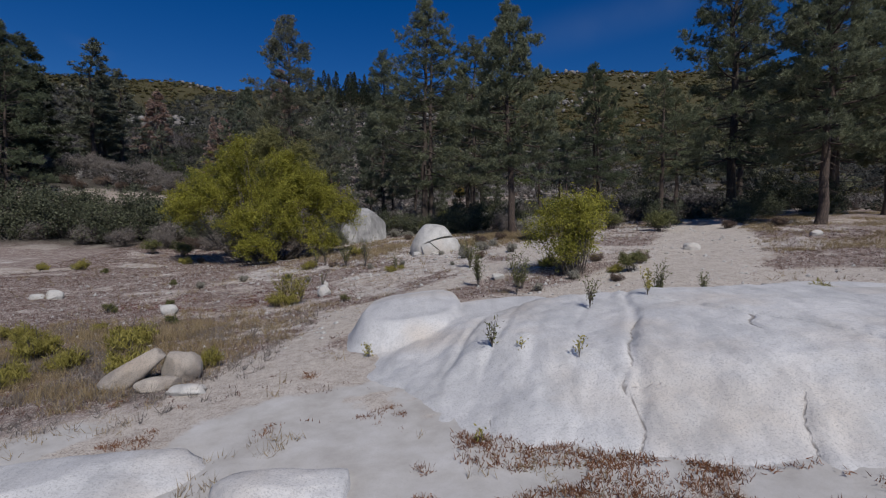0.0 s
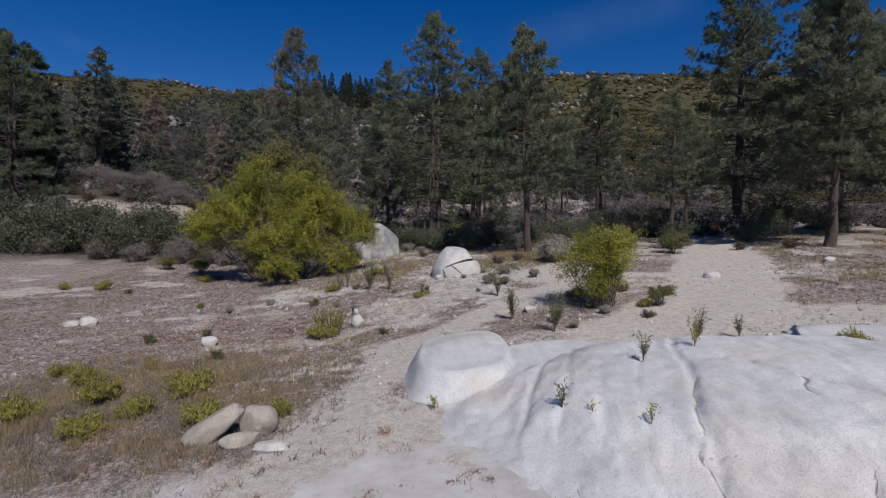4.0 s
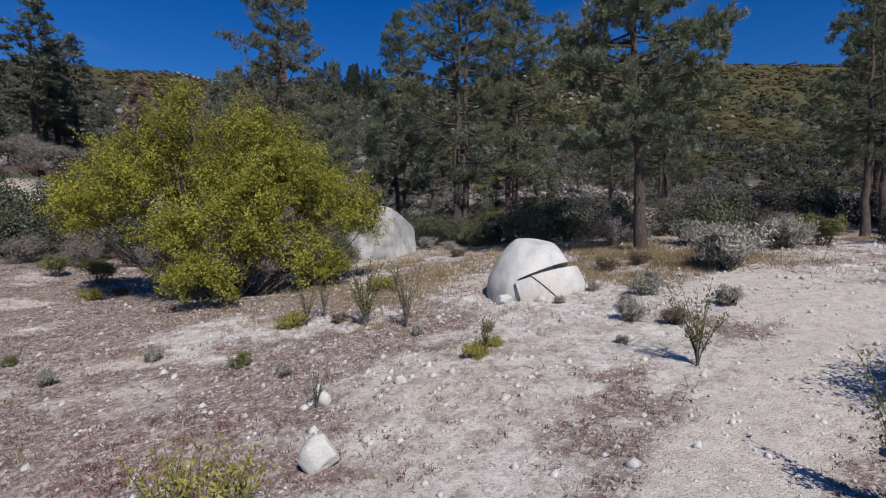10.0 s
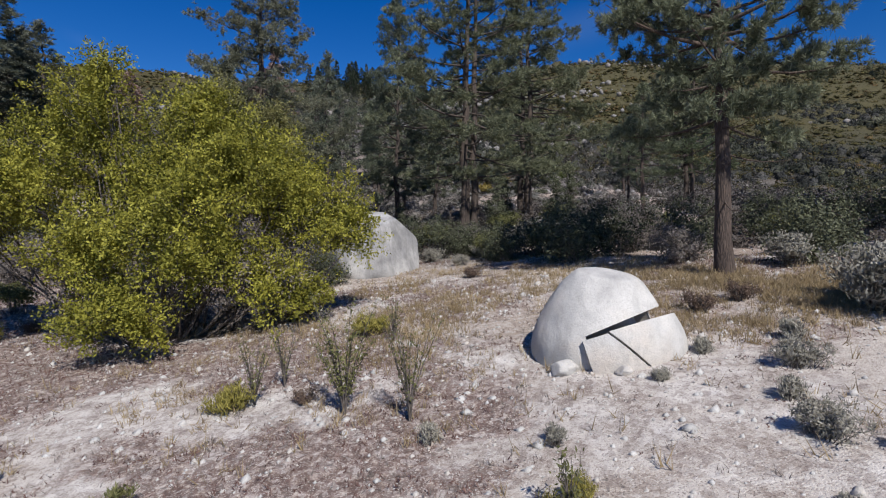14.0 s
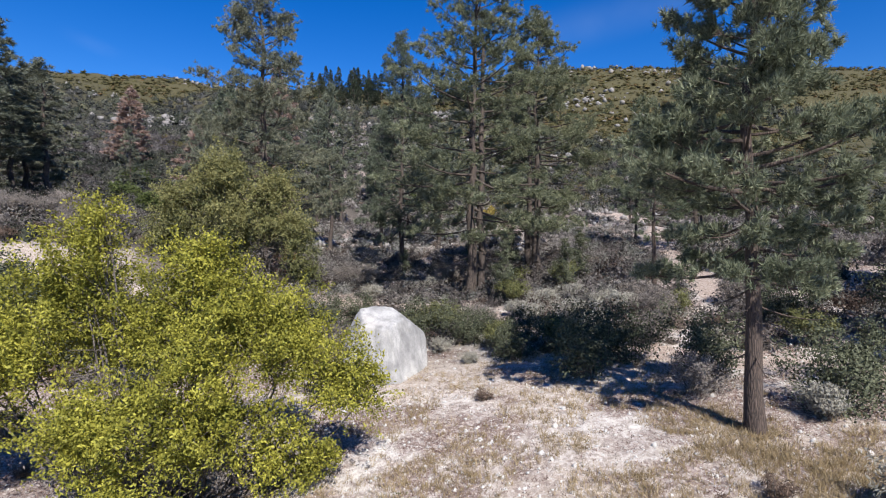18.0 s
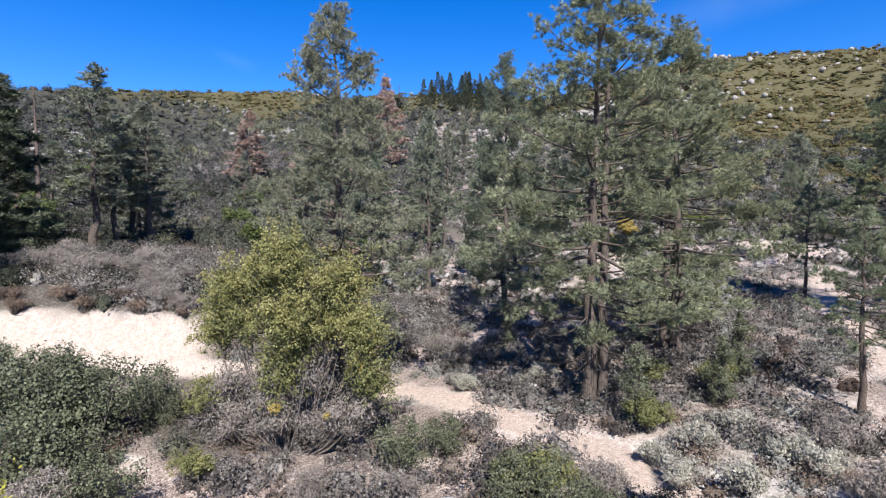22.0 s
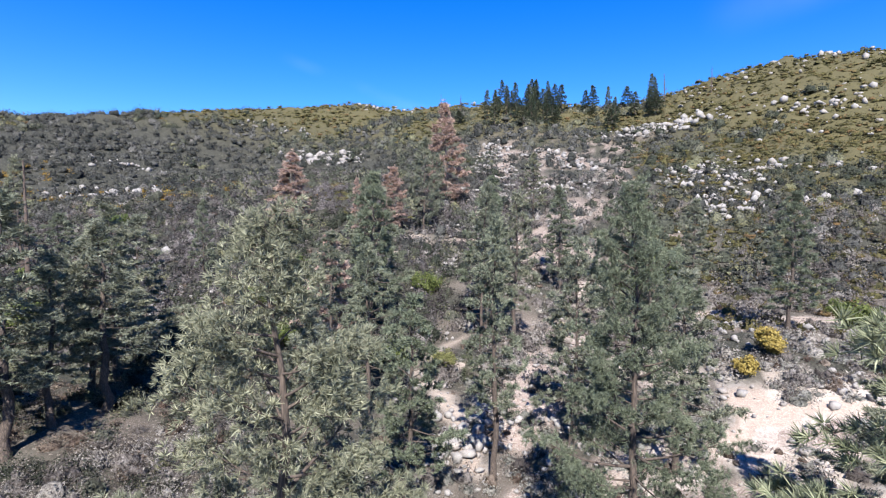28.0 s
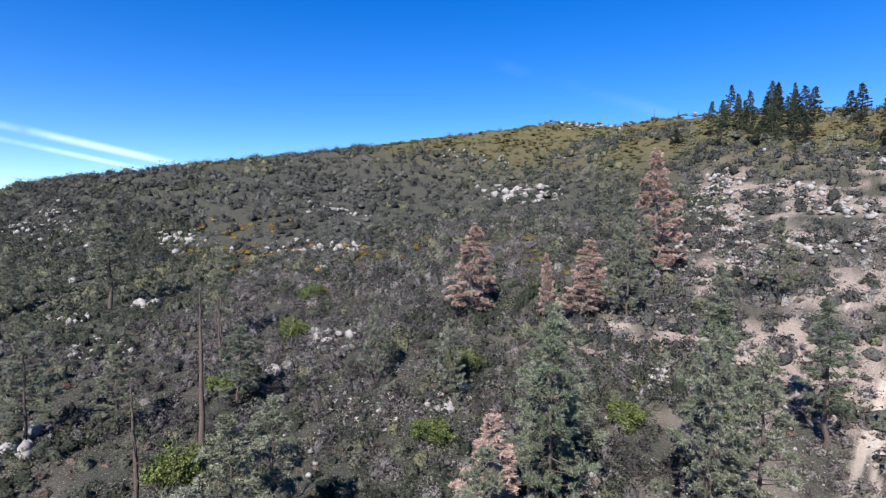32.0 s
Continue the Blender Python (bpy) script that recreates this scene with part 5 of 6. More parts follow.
BUSHES = [
    ("sagebrush", SAGE, "silver-grey sagebrush on dry ground", [(-8.6, 57.4, 0.9), (0.2, 49.0, 0.9), (5.2, 49.4, 1.0), (6.0, 48.2, 0.9), (4.9, 28.9, 1.1), (-2.6, 41.6, 0.5), (3.4, 45.6, 0.8), (5.0, 28.4, 1.0), (5.5, 29.3, 1.0), (1.9, 26.5, 0.42), (0.9, 24.6, 0.4), (8.0, 31.0, 0.9), (-1.5, 43.6, 0.6), (-4.0, 43.4, 0.6), (1.0, 47.5, 1.0), (3.0, 47.0, 1.1), (7.0, 41.0, 0.9), (-6.0, 57.6, 1.0), (-4.4, 58.4, 0.9), (2.0, 50.5, 1.0), (4.0, 52.0, 1.0), (6.5, 33.6, 0.8)]),
    ("dark_shrub", DARK, "dark green leathery shrub under the pines", [(-24.0, 46.6, 1.7), (-27.5, 47.5, 1.75), (-31.0, 47.0, 1.8), (-34.5, 46.6, 1.9), (-37.5, 45.6, 2.0), (-24.0, 50.6, 1.1), (-29.4, 51.4, 0.9), (-31.8, 51.2, 0.9), (-27.0, 49.0, 1.3), (-33.6, 50.0, 1.1), (-24.0, 44.5, 1.6), (1.6, 38.6, 1.0), (3.4, 39.8, 1.05), (-0.6, 41.4, 0.7), (0.0, 44.2, 0.7), (-3.0, 45.0, 0.8), (7.2, 34.4, 0.95), (9.0, 36.6, 0.9), (13.0, 31.5, 0.75), (18.4, 33.4, 0.7), (-7.7, 38.9, 0.62), (-16.0, 41.0, 0.9), (-20.0, 43.0, 1.1), (-31.0, 44.5, 1.75), (-40.0, 44.0, 1.8), (-29.0, 49.5, 0.9), (-23.0, 50.0, 0.9), (-10.2, 48.4, 1.05), (-8.6, 49.6, 0.9), (25.0, 36.0, 1.0), (22.0, 36.5, 0.9), (16.0, 42.0, 1.1), (12.0, 44.0, 1.0), (27.0, 44.0, 1.4), (-45, 60, 1.3), (-48, 64, 1.4), (-52, 70, 1.5), (-26, 48, 1.4), (-34, 48.5, 1.5), (-42, 47, 1.7), (-34, 43, 1.9), (-27, 43.5, 1.7), (-27.5, 50.5, 0.8), (-31, 49.8, 0.9), (-36, 48.2, 0.9), (-2.2, 44.4, 0.8), (-4.6, 45.6, 0.9), (0.8, 42.4, 0.7), (2.4, 41.8, 0.9), (5.6, 37.6, 0.9)]),
    ("olive_shrub", DARK2, "olive-green shrub beside the track", [(6.3, 18.1, 0.45), (1.2, 42.4, 0.9), (-1.2, 43.0, 0.9), (-3.8, 46.6, 1.0), (11.7, 29.2, 0.75), (9.9, 31.8, 0.7), (-13.4, 42.4, 1.0), (-18.0, 46.0, 0.9), (0.4, 51.8, 1.0), (1.4, 57.5, 0.9), (4.5, 57.0, 1.0), (8.0, 47.0, 0.9), (10.6, 40.6, 0.9), (-20.5, 50.5, 1.0), (-33.0, 48.0, 1.0), (-17.6, 36.5, 0.7), (-20.5, 38.0, 0.7), (-5.2, 46.5, 0.8), (-27.5, 102.0, 1.6), (-16, 122, 1.3), (6.0, 109.6, 1.2)]),
    ("grey_brush", GREY, "grey leafless brush tangle", [(-26.0, 50.2, 1.3), (-29.0, 50.0, 1.4), (-32.0, 49.4, 1.5), (-35.0, 48.8, 1.5), (-38.0, 48.0, 1.6), (-23.0, 50.8, 1.3), (-21.5, 42.0, 1.5), (-28.0, 44.0, 1.6), (-25.0, 45.0, 1.2), (-36.0, 45.0, 1.6), (-37.0, 40.0, 1.4), (-30, 49, 1.3), (-40.4, 57.9, 1.3), (-39.0, 58.6, 1.2), (-37.0, 58.6, 1.1), (-35.6, 60.0, 1.2), (-34.0, 60.6, 1.1), (-32.2, 60.4, 1.1), (-31.0, 58.6, 1.2), (-29.6, 58.2, 1.1), (-42.0, 57.0, 1.3), (-38.4, 60.4, 1.3), (-33.4, 62.6, 1.3), (-30.6, 61.6, 1.2), (-14.5, 38.6, 0.9), (-17.5, 40.4, 0.9), (-21.0, 40.5, 1.0), (-24.5, 41.0, 1.0), (-28.0, 42.0, 1.1), (-32.0, 43.0, 1.2), (-12.6, 45.6, 1.0), (-9.4, 46.2, 0.8), (-2.0, 46.8, 0.9), (4.8, 42.5, 1.0), (6.4, 45.8, 1.1), (-3.6, 60.6, 1.0), (-1.0, 61.0, 1.1), (-9.4, 62.0, 1.2), (-12.0, 64.0, 1.2), (9.6, 33.6, 0.8), (11.0, 35.0, 0.8), (4.2, 36.2, 0.9), (-30.5, 60.0, 1.2), (-36.0, 58.8, 1.3), (-34.0, 63.0, 1.3), (-28.0, 58.4, 1.0), (7.2, 50.0, 1.0), (12.0, 48.0, 1.1)]),
    ("brown_brush", BROWN, "low brown dead brush on sandy soil", [(-40.0, 52.5, 1.5), (-36.5, 54.0, 1.4), (-33.0, 55.6, 1.5), (-30.0, 56.9, 1.4), (-27.5, 58.0, 1.3), (-26.0, 59.9, 1.5), (-29.0, 58.6, 1.6), (-32.0, 57.3, 1.6), (-35.0, 56.0, 1.7), (-38.0, 54.7, 1.6), (-41.0, 53.4, 1.7), (-38.0, 48.0, 2.0), (-22.5, 46.0, 1.7), (-19.0, 41.0, 1.5), (-27.0, 43.0, 1.8), (1.7, 24.2, 0.55), (5.4, 16.9, 0.5), (5.9, 20.6, 0.6), (7.2, 19.6, 0.7), (16.0, 30.4, 0.9), (18.5, 29.8, 0.9), (-2.4, 37.2, 0.7), (-5.6, 27.6, 0.5), (3.2, 30.6, 0.7), (2.0, 30.0, 0.7), (-12.8, 36.6, 0.8), (-15.5, 34.6, 0.6), (2.6, 46.0, 0.9), (-1.4, 47.8, 0.8), (6.4, 47.6, 1.0), (8.6, 44.0, 1.0)]),
    ("rabbitbrush", YELLOW, "rounded yellow-green rabbitbrush among dry grass", [(-10.1, 13.4, 1.15), (-7.8, 13.3, 1.1), (-6.6, 11.3, 1.0), (-5.0, 11.4, 0.7), (-9.2, 11.2, 1.0), (-11.4, 14.8, 1.0), (-8.6, 12.2, 0.8), (-12.9, 16.0, 0.7), (-10.4, 16.2, 0.5), (-11.6, 12.6, 1.0), (-5.35, 18.4, 0.85), (-5.7, 18.7, 0.7), (-20.5, 30.5, 0.9), (-23.0, 31.0, 0.8), (3.9, 20.2, 0.7), (-1.9, 24.2, 0.35), (-6.9, 27.6, 0.8), (-5.0, 31.2, 0.9), (-2.3, 23.7, 0.5), (5.8, 18.2, 0.6), (-16.0, 33.5, 0.8), (9.0, 12.6, 0.8), (-15.0, 40.2, 1.2)]),
    ("green_tuft", BLUE, "small dark green shrublet on bare ground", [(-8.5, 16.9, 0.9), (-12.1, 19.6, 0.9), (-7.2, 24.9, 0.8), (-18.5, 29.5, 0.8), (-13.0, 26.0, 0.7), (-3.3, 18.2, 0.6), (-10.3, 20.3, 0.7), (-0.85, 11.9, 0.6), (5.4, 13.3, 0.9)]),
    ("grey_tuft", GREYTUFT, "small grey wiry tuft on gravel", [(1.2, 25.6, 0.6), (1.0, 27.6, 0.6), (-0.1, 26.6, 0.5), (-1.9, 25.3, 0.5), (2.6, 27.8, 0.7), (0.4, 23.5, 0.4), (-9.5, 25.8, 0.6), (-6.0, 24.0, 0.6), (-3.5, 25.9, 0.6), (4.3, 17.8, 0.7), (2.9, 16.4, 0.6), (3.2, 25.0, 0.9), (-11.0, 24.5, 0.7)]),
    ("green_tree_shrub", GREEN_TALL, "tall narrow dark green shrub beside the road", [(0.0, 52.6, 0.85), (4.2, 54.6, 0.7), (6.0, 58.0, 0.8), (2.0, 66.0, 0.8), (-1.5, 67.0, 0.8), (-24.0, 100.0, 0.9), (-7.0, 64.5, 0.6)]),
]
rb = random.Random(9)
for bname, meshes, label, spots in BUSHES:
    first = None
    for sx, sy, sc in spots:
        sc *= rb.uniform(0.92, 1.08)
        rz = rb.uniform(0, 360)
        if first is None:
            first = tagged(bush(bname, sx, sy, meshes, label, rz, sc), group=bname.replace("_", " ") + " bushes")
        else:
            repeat_of(first, pose(sx, sy, gz(sx, sy) - 0.04, 0, 0, rz) @ Matrix.Scale(sc, 4))


def sapling(x, y, h, seed, leafy, label, leaf_mat=None, stems=13):
    """A spray of thin upright stems with sparse leaves."""
    rng = np.random.default_rng(seed)
    root = tagged(new("sapling"), label, "sapling", "saplings on the clearing")
    green = Shape()
    for n in range(stems):
        az, tip = rng.uniform(0, 6.28), h * rng.uniform(0.55, 1.0)
        u = np.linspace(0, 1, 6)[:, None]
        spread = h * rng.uniform(0.08, 0.36)
        c = np.concatenate([math.cos(az) * spread * u**1.5, math.sin(az) * spread * u**1.5, tip * u], 1) + rng.normal(0, 0.012, (6, 3)) * u
        c[0, 2] = -0.05
        one = Shape()
        tube(one, c, np.linspace(0.011, 0.003, 6) * (0.5 + h * 0.5), 3)
        part("stem", one.mesh("stem", M_TWIG), root)
        k = int(leafy * h)
        w = rng.uniform(0.3, 1.02, k)
        p = np.stack([np.interp(w, u[:, 0], c[:, i]) for i in range(3)], 1) + rng.normal(0, 0.035, (k, 3))
        leaves(green, rng, p, 0.075, 0.013, 0.9)
    part("foliage", green.mesh("foliage", leaf_mat or M_OLIVE), root)
    root.matrix_basis = pose(x, y, gz(x, y) + max(0.0, float(slab_height(np.array([x]), np.array([y]))[0])), 0, 0, 0)


for n, (sx, sy, h, leafy) in enumerate([(1.2, 18.25, 1.35, 45), (2.2, 16.1, 1.35, 40), (1.1, 22.0, 1.45, 38), (5.4, 13.5, 1.0, 30), (-3.8, 26.5, 1.5, 20), (-4.85, 27.0, 1.9, 45), (-6.5, 27.7, 1.3, 12), (-2.1, 23.75, 0.7, 22), (3.0, 11.0, 0.6, 18), (0.85, 9.3, 0.5, 12), (-6.2, 28.4, 1.2, 8), (6.9, 14.2, 0.7, 22), (-5.0, 22.4, 0.8, 6), (2.5, 17.0, 1.1, 25), (-4.4, 30.5, 1.0, 12)]):
    sapling(sx, sy, h, 200 + n, leafy, "thin upright sapling with sparse small leaves" if leafy > 20 else "wiry nearly bare sapling stems")


for n, (sx, sy, h, leafy) in enumerate([(2.1, 8.3, 0.34, 40), (0.48, 6.9, 0.2, 40), (1.3, 8.9, 0.14, 40), (-1.5, 10.9, 0.28, 80), (4.4, 11.6, 0.6, 60)]):
    sapling(sx, sy, h, 240 + n, leafy, "small sprig growing from a crack in the slab", M_RABBIT, 4)
for n, (sx, sy, h) in enumerate([(-5.2, 18.5, 1.25), (-5.6, 18.75, 1.1), (-4.95, 18.8, 1.0)]):
    sapling(sx, sy, h, 230 + n, 48, "wispy yellow-green rabbitbrush with upright stems", M_RABBIT)


# ---- uncounted growth ----
def hill_brush(name, seed, count, box, rad, per, leaf, material, label, keep, slim=1.0, core=0.66):
    """Brush on the slopes: many lumpy low crowns with loose leaves round them."""
    rng = np.random.default_rng(seed)
    x, y = rng.uniform(box[0], box[1], count), rng.uniform(box[2], box[3], count)
    ok = keep(x, y, rng.uniform(0, 1, count))
    x, y = x[ok], y[ok]
    n = len(x)
    r = rad[0] + (rad[1] - rad[0]) * rng.uniform(0, 1, n) ** 1.25
    foot = np.stack([x, y, land(x, y)], -1)[:, None]
    tone = np.clip(rng.normal(0.5, 0.25, n) + 0.5 * (fbm(x * 0.06, y * 0.06, seed) - 0.5), 0.05, 0.95)
    squash = rng.uniform(0.65, 1.05, (n, 1, 1)) * np.array([0, 0, slim]) + np.array([1, 1, 0])
    # the crown
    around, rings = 7, (-0.25, 0.35, 0.95)
    a = np.arange(around) * 2 * np.pi / around
    d = np.concatenate([np.stack([np.cos(a + 0.4 * k) * math.cos(e), np.sin(a + 0.4 * k) * math.cos(e), np.full(around, math.sin(e))], -1) for k, e in enumerate(rings)] + [np.array([[0, 0, 1.0]])])
    m = len(d)
    v = foot + d[None] * rng.uniform(0.42, 1.18, (n, m, 1)) * core * r[:, None, None] * squash
    quads = np.array([[k * around + i, k * around + (i + 1) % around, (k + 1) * around + (i + 1) % around, (k + 1) * around + i] for k in range(2) for i in range(around)])
    tris = np.array([[2 * around + i, 2 * around + (i + 1) % around, m - 1] for i in range(around)])
    s = Shape()
    step = (np.arange(n) * m)[:, None, None]
    s.add(v.reshape(-1, 3), (tris[None] + step).reshape(-1, 3), (quads[None] + step).reshape(-1, 4))
    # the leaves
    d = unit(rng.normal(size=(n, per, 3)))
    d[..., 2] = np.abs(d[..., 2])
    p = foot + d * rng.uniform(0.55, 1.22, (n, per, 1)) * r[:, None, None] * squash
    size = leaf * rng.uniform(0.5, 1.3, (n, per, 1)) * (r / rad[1])[:, None, None] ** 0.5
    face = unit(d + 0.85 * rng.normal(size=(n, per, 3)))
    a = unit(np.cross(face, rng.normal(size=(n, per, 3))))
    b = np.cross(face, a)
    v = np.stack([p + a * size, p - a * size * 0.5 + b * size * 0.5, p - a * size * 0.5 - b * size * 0.5], 2).reshape(-1, 3)
    s.add(v, np.arange(len(v)).reshape(-1, 3))
    me = s.mesh(name, material)
    me.attributes.new("tone", "FLOAT", "POINT").data.foreach_set("value", np.concatenate([np.repeat(tone, m), np.repeat(tone, per * 3)]).astype(np.float32))
    return tagged(new(name, me), label, "brush", kind="stuff")


def in_view(x, y, wide=0.95):
    return (x < 0.85 * y + 12) & (x > -40 - 5 * (y - 50)) & (y > 34)


def open_hill(lo, hi, seed, scale=0.03):
    def keep(x, y, u):
        n = fbm(x * scale, y * scale, seed)
        return in_view(x, y) & (sand_at(x, y) < 0.25) & (n > lo) & (n < hi) & ((y > 43.5) | ((x > -3.0) & (y > 39.0)) | (x < -14) | (x > 12)) & ((x < 12) | (y > 39)) & (u < np.where((x > -36) & (y > 74) & (y < 160), 0.72, 0.95))
    return keep


NEARMID = (-62, 46, 36, 80)


def outside(box, keep):
    return lambda x, y, u: keep(x, y, u) & ~((x > box[0]) & (x < box[1]) & (y > box[2]) & (y < box[3]))


def west(keep, line=-32):
    return lambda x, y, u: keep(x, y, u) & (x < line)


def east(keep, line=-32):
    return lambda x, y, u: keep(x, y, u) & (x >= line)


def sunny(lo, hi, seed):
    """Olive and rusty brush takes over towards the ridge and on the higher top."""
    def keep(x, y, u):
        n = fbm(x * 0.03, y * 0.03, seed) + 0.30 * sm(210, 340, y) + 0.22 * sm(-25, 40, x) * sm(150, 220, y) - 0.16
        return in_view(x, y) & (sand_at(x, y) < 0.25) & (n > lo) & (n < hi) & (u < np.where((x > -65) & (x < 6) & (y < 270), 0.74, 0.95))
    return keep


MID, UP, LEFT = (-150, 70, 36, 150), (-340, 330, 140, 385), (-340, -148, 70, 145)
LOW = (-125, 62, 98, 215)
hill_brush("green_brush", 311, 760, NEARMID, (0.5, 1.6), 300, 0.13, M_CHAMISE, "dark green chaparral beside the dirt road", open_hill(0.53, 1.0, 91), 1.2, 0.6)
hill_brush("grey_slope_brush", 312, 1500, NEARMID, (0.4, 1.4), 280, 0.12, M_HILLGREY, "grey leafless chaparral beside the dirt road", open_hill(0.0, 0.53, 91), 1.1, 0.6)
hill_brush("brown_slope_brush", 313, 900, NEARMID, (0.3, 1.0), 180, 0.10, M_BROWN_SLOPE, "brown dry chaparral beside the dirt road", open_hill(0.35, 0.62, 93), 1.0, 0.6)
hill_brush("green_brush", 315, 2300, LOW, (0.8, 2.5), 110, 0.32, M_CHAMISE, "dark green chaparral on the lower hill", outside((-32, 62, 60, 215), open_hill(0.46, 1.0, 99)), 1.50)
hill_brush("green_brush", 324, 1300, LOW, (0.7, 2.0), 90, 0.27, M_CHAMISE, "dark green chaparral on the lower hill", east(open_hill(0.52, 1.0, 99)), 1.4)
hill_brush("grey_slope_brush", 316, 2900, LOW, (0.7, 2.1), 100, 0.29, M_GREY_DIM, "grey leafless chaparral on the lower hill", west(open_hill(0.0, 0.56, 99)), 1.38)
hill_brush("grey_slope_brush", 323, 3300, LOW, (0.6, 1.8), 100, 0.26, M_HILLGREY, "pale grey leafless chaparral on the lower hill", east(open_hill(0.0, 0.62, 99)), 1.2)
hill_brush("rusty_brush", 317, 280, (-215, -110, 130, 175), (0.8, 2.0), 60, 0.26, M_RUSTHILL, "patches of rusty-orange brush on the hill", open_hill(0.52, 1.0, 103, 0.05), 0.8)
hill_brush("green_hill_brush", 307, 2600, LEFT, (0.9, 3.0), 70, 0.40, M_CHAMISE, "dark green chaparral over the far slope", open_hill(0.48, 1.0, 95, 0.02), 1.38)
hill_brush("grey_hill_brush", 308, 3800, LEFT, (0.9, 2.4), 62, 0.36, M_GREY_DIMMER, "grey chaparral over the far slope", open_hill(0.0, 0.54, 95, 0.02), 1.25)
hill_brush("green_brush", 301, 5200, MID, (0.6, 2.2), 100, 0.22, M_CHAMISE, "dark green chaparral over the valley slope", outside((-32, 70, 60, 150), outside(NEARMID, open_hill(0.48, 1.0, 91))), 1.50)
hill_brush("grey_slope_brush", 302, 4200, MID, (0.5, 1.7), 90, 0.20, M_GREY_DIM, "grey leafless chaparral over the valley slope", west(outside(NEARMID, open_hill(0.0, 0.54, 91))), 1.38)
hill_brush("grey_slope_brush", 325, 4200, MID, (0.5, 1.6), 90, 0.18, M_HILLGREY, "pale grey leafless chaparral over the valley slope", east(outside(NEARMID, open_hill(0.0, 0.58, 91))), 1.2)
hill_brush("bare_slope_brush", 318, 3600, MID, (0.5, 1.8), 90, 0.20, M_GREY_DIMMER, "grey leafless chaparral, dimmed in colour, over the valley slope", west(outside(NEARMID, open_hill(0.0, 0.5, 91))), 1.38)
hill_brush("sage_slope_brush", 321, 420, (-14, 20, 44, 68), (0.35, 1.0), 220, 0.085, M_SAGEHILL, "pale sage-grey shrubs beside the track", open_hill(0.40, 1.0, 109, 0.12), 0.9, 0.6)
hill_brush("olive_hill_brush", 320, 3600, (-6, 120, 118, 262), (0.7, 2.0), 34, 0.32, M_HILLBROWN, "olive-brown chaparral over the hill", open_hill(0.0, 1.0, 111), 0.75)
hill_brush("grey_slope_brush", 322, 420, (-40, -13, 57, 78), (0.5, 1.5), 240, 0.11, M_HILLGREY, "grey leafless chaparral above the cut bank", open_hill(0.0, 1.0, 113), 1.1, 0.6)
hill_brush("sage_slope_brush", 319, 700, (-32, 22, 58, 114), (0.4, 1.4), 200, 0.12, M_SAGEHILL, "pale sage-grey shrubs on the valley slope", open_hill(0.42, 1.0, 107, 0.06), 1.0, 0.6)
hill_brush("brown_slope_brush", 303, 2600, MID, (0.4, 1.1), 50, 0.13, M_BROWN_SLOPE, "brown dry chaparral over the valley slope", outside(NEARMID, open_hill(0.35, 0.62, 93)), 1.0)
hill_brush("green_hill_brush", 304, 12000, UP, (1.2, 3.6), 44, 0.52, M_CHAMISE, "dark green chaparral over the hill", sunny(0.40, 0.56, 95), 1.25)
hill_brush("grey_hill_brush", 306, 13000, UP, (1.0, 2.9), 38, 0.46, M_GREY_DIMMER, "grey chaparral over the hill", sunny(0.0, 0.48, 95), 1.25)
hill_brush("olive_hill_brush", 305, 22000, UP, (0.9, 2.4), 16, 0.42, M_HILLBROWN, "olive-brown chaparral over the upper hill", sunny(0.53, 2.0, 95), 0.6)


def hill_rocks(name, seed, spots, label):
    """White rocks strewn on the slopes: blocky lumps sunk in the ground."""
    rng = np.random.default_rng(seed)
    bm = bmesh.new()
    bmesh.ops.create_icosphere(bm, subdivisions=1, radius=1.0)
    base = np.array([v.co for v in bm.verts])
    tri = np.array([[v.index for v in f.verts] for f in bm.faces])
    bm.free()
    s = Shape()
    for x, y, r in spots:
        v = base * rng.uniform(0.6, 1.3, (len(base), 1)) * 0.85 * r * np.array([rng.uniform(0.8, 1.5), rng.uniform(0.8, 1.3), rng.uniform(0.6, 1.3)])
        a = rng.uniform(0, 6.28)
        v = v @ np.array([[math.cos(a), math.sin(a), 0], [-math.sin(a), math.cos(a), 0], [0, 0, 1]])
        s.add(v + np.array([x, y, gz(x, y) + 0.6 * r]), tri)
    return tagged(new(name, s.mesh(name, M_FAR_ROCK)), label, "rocks", kind="stuff")


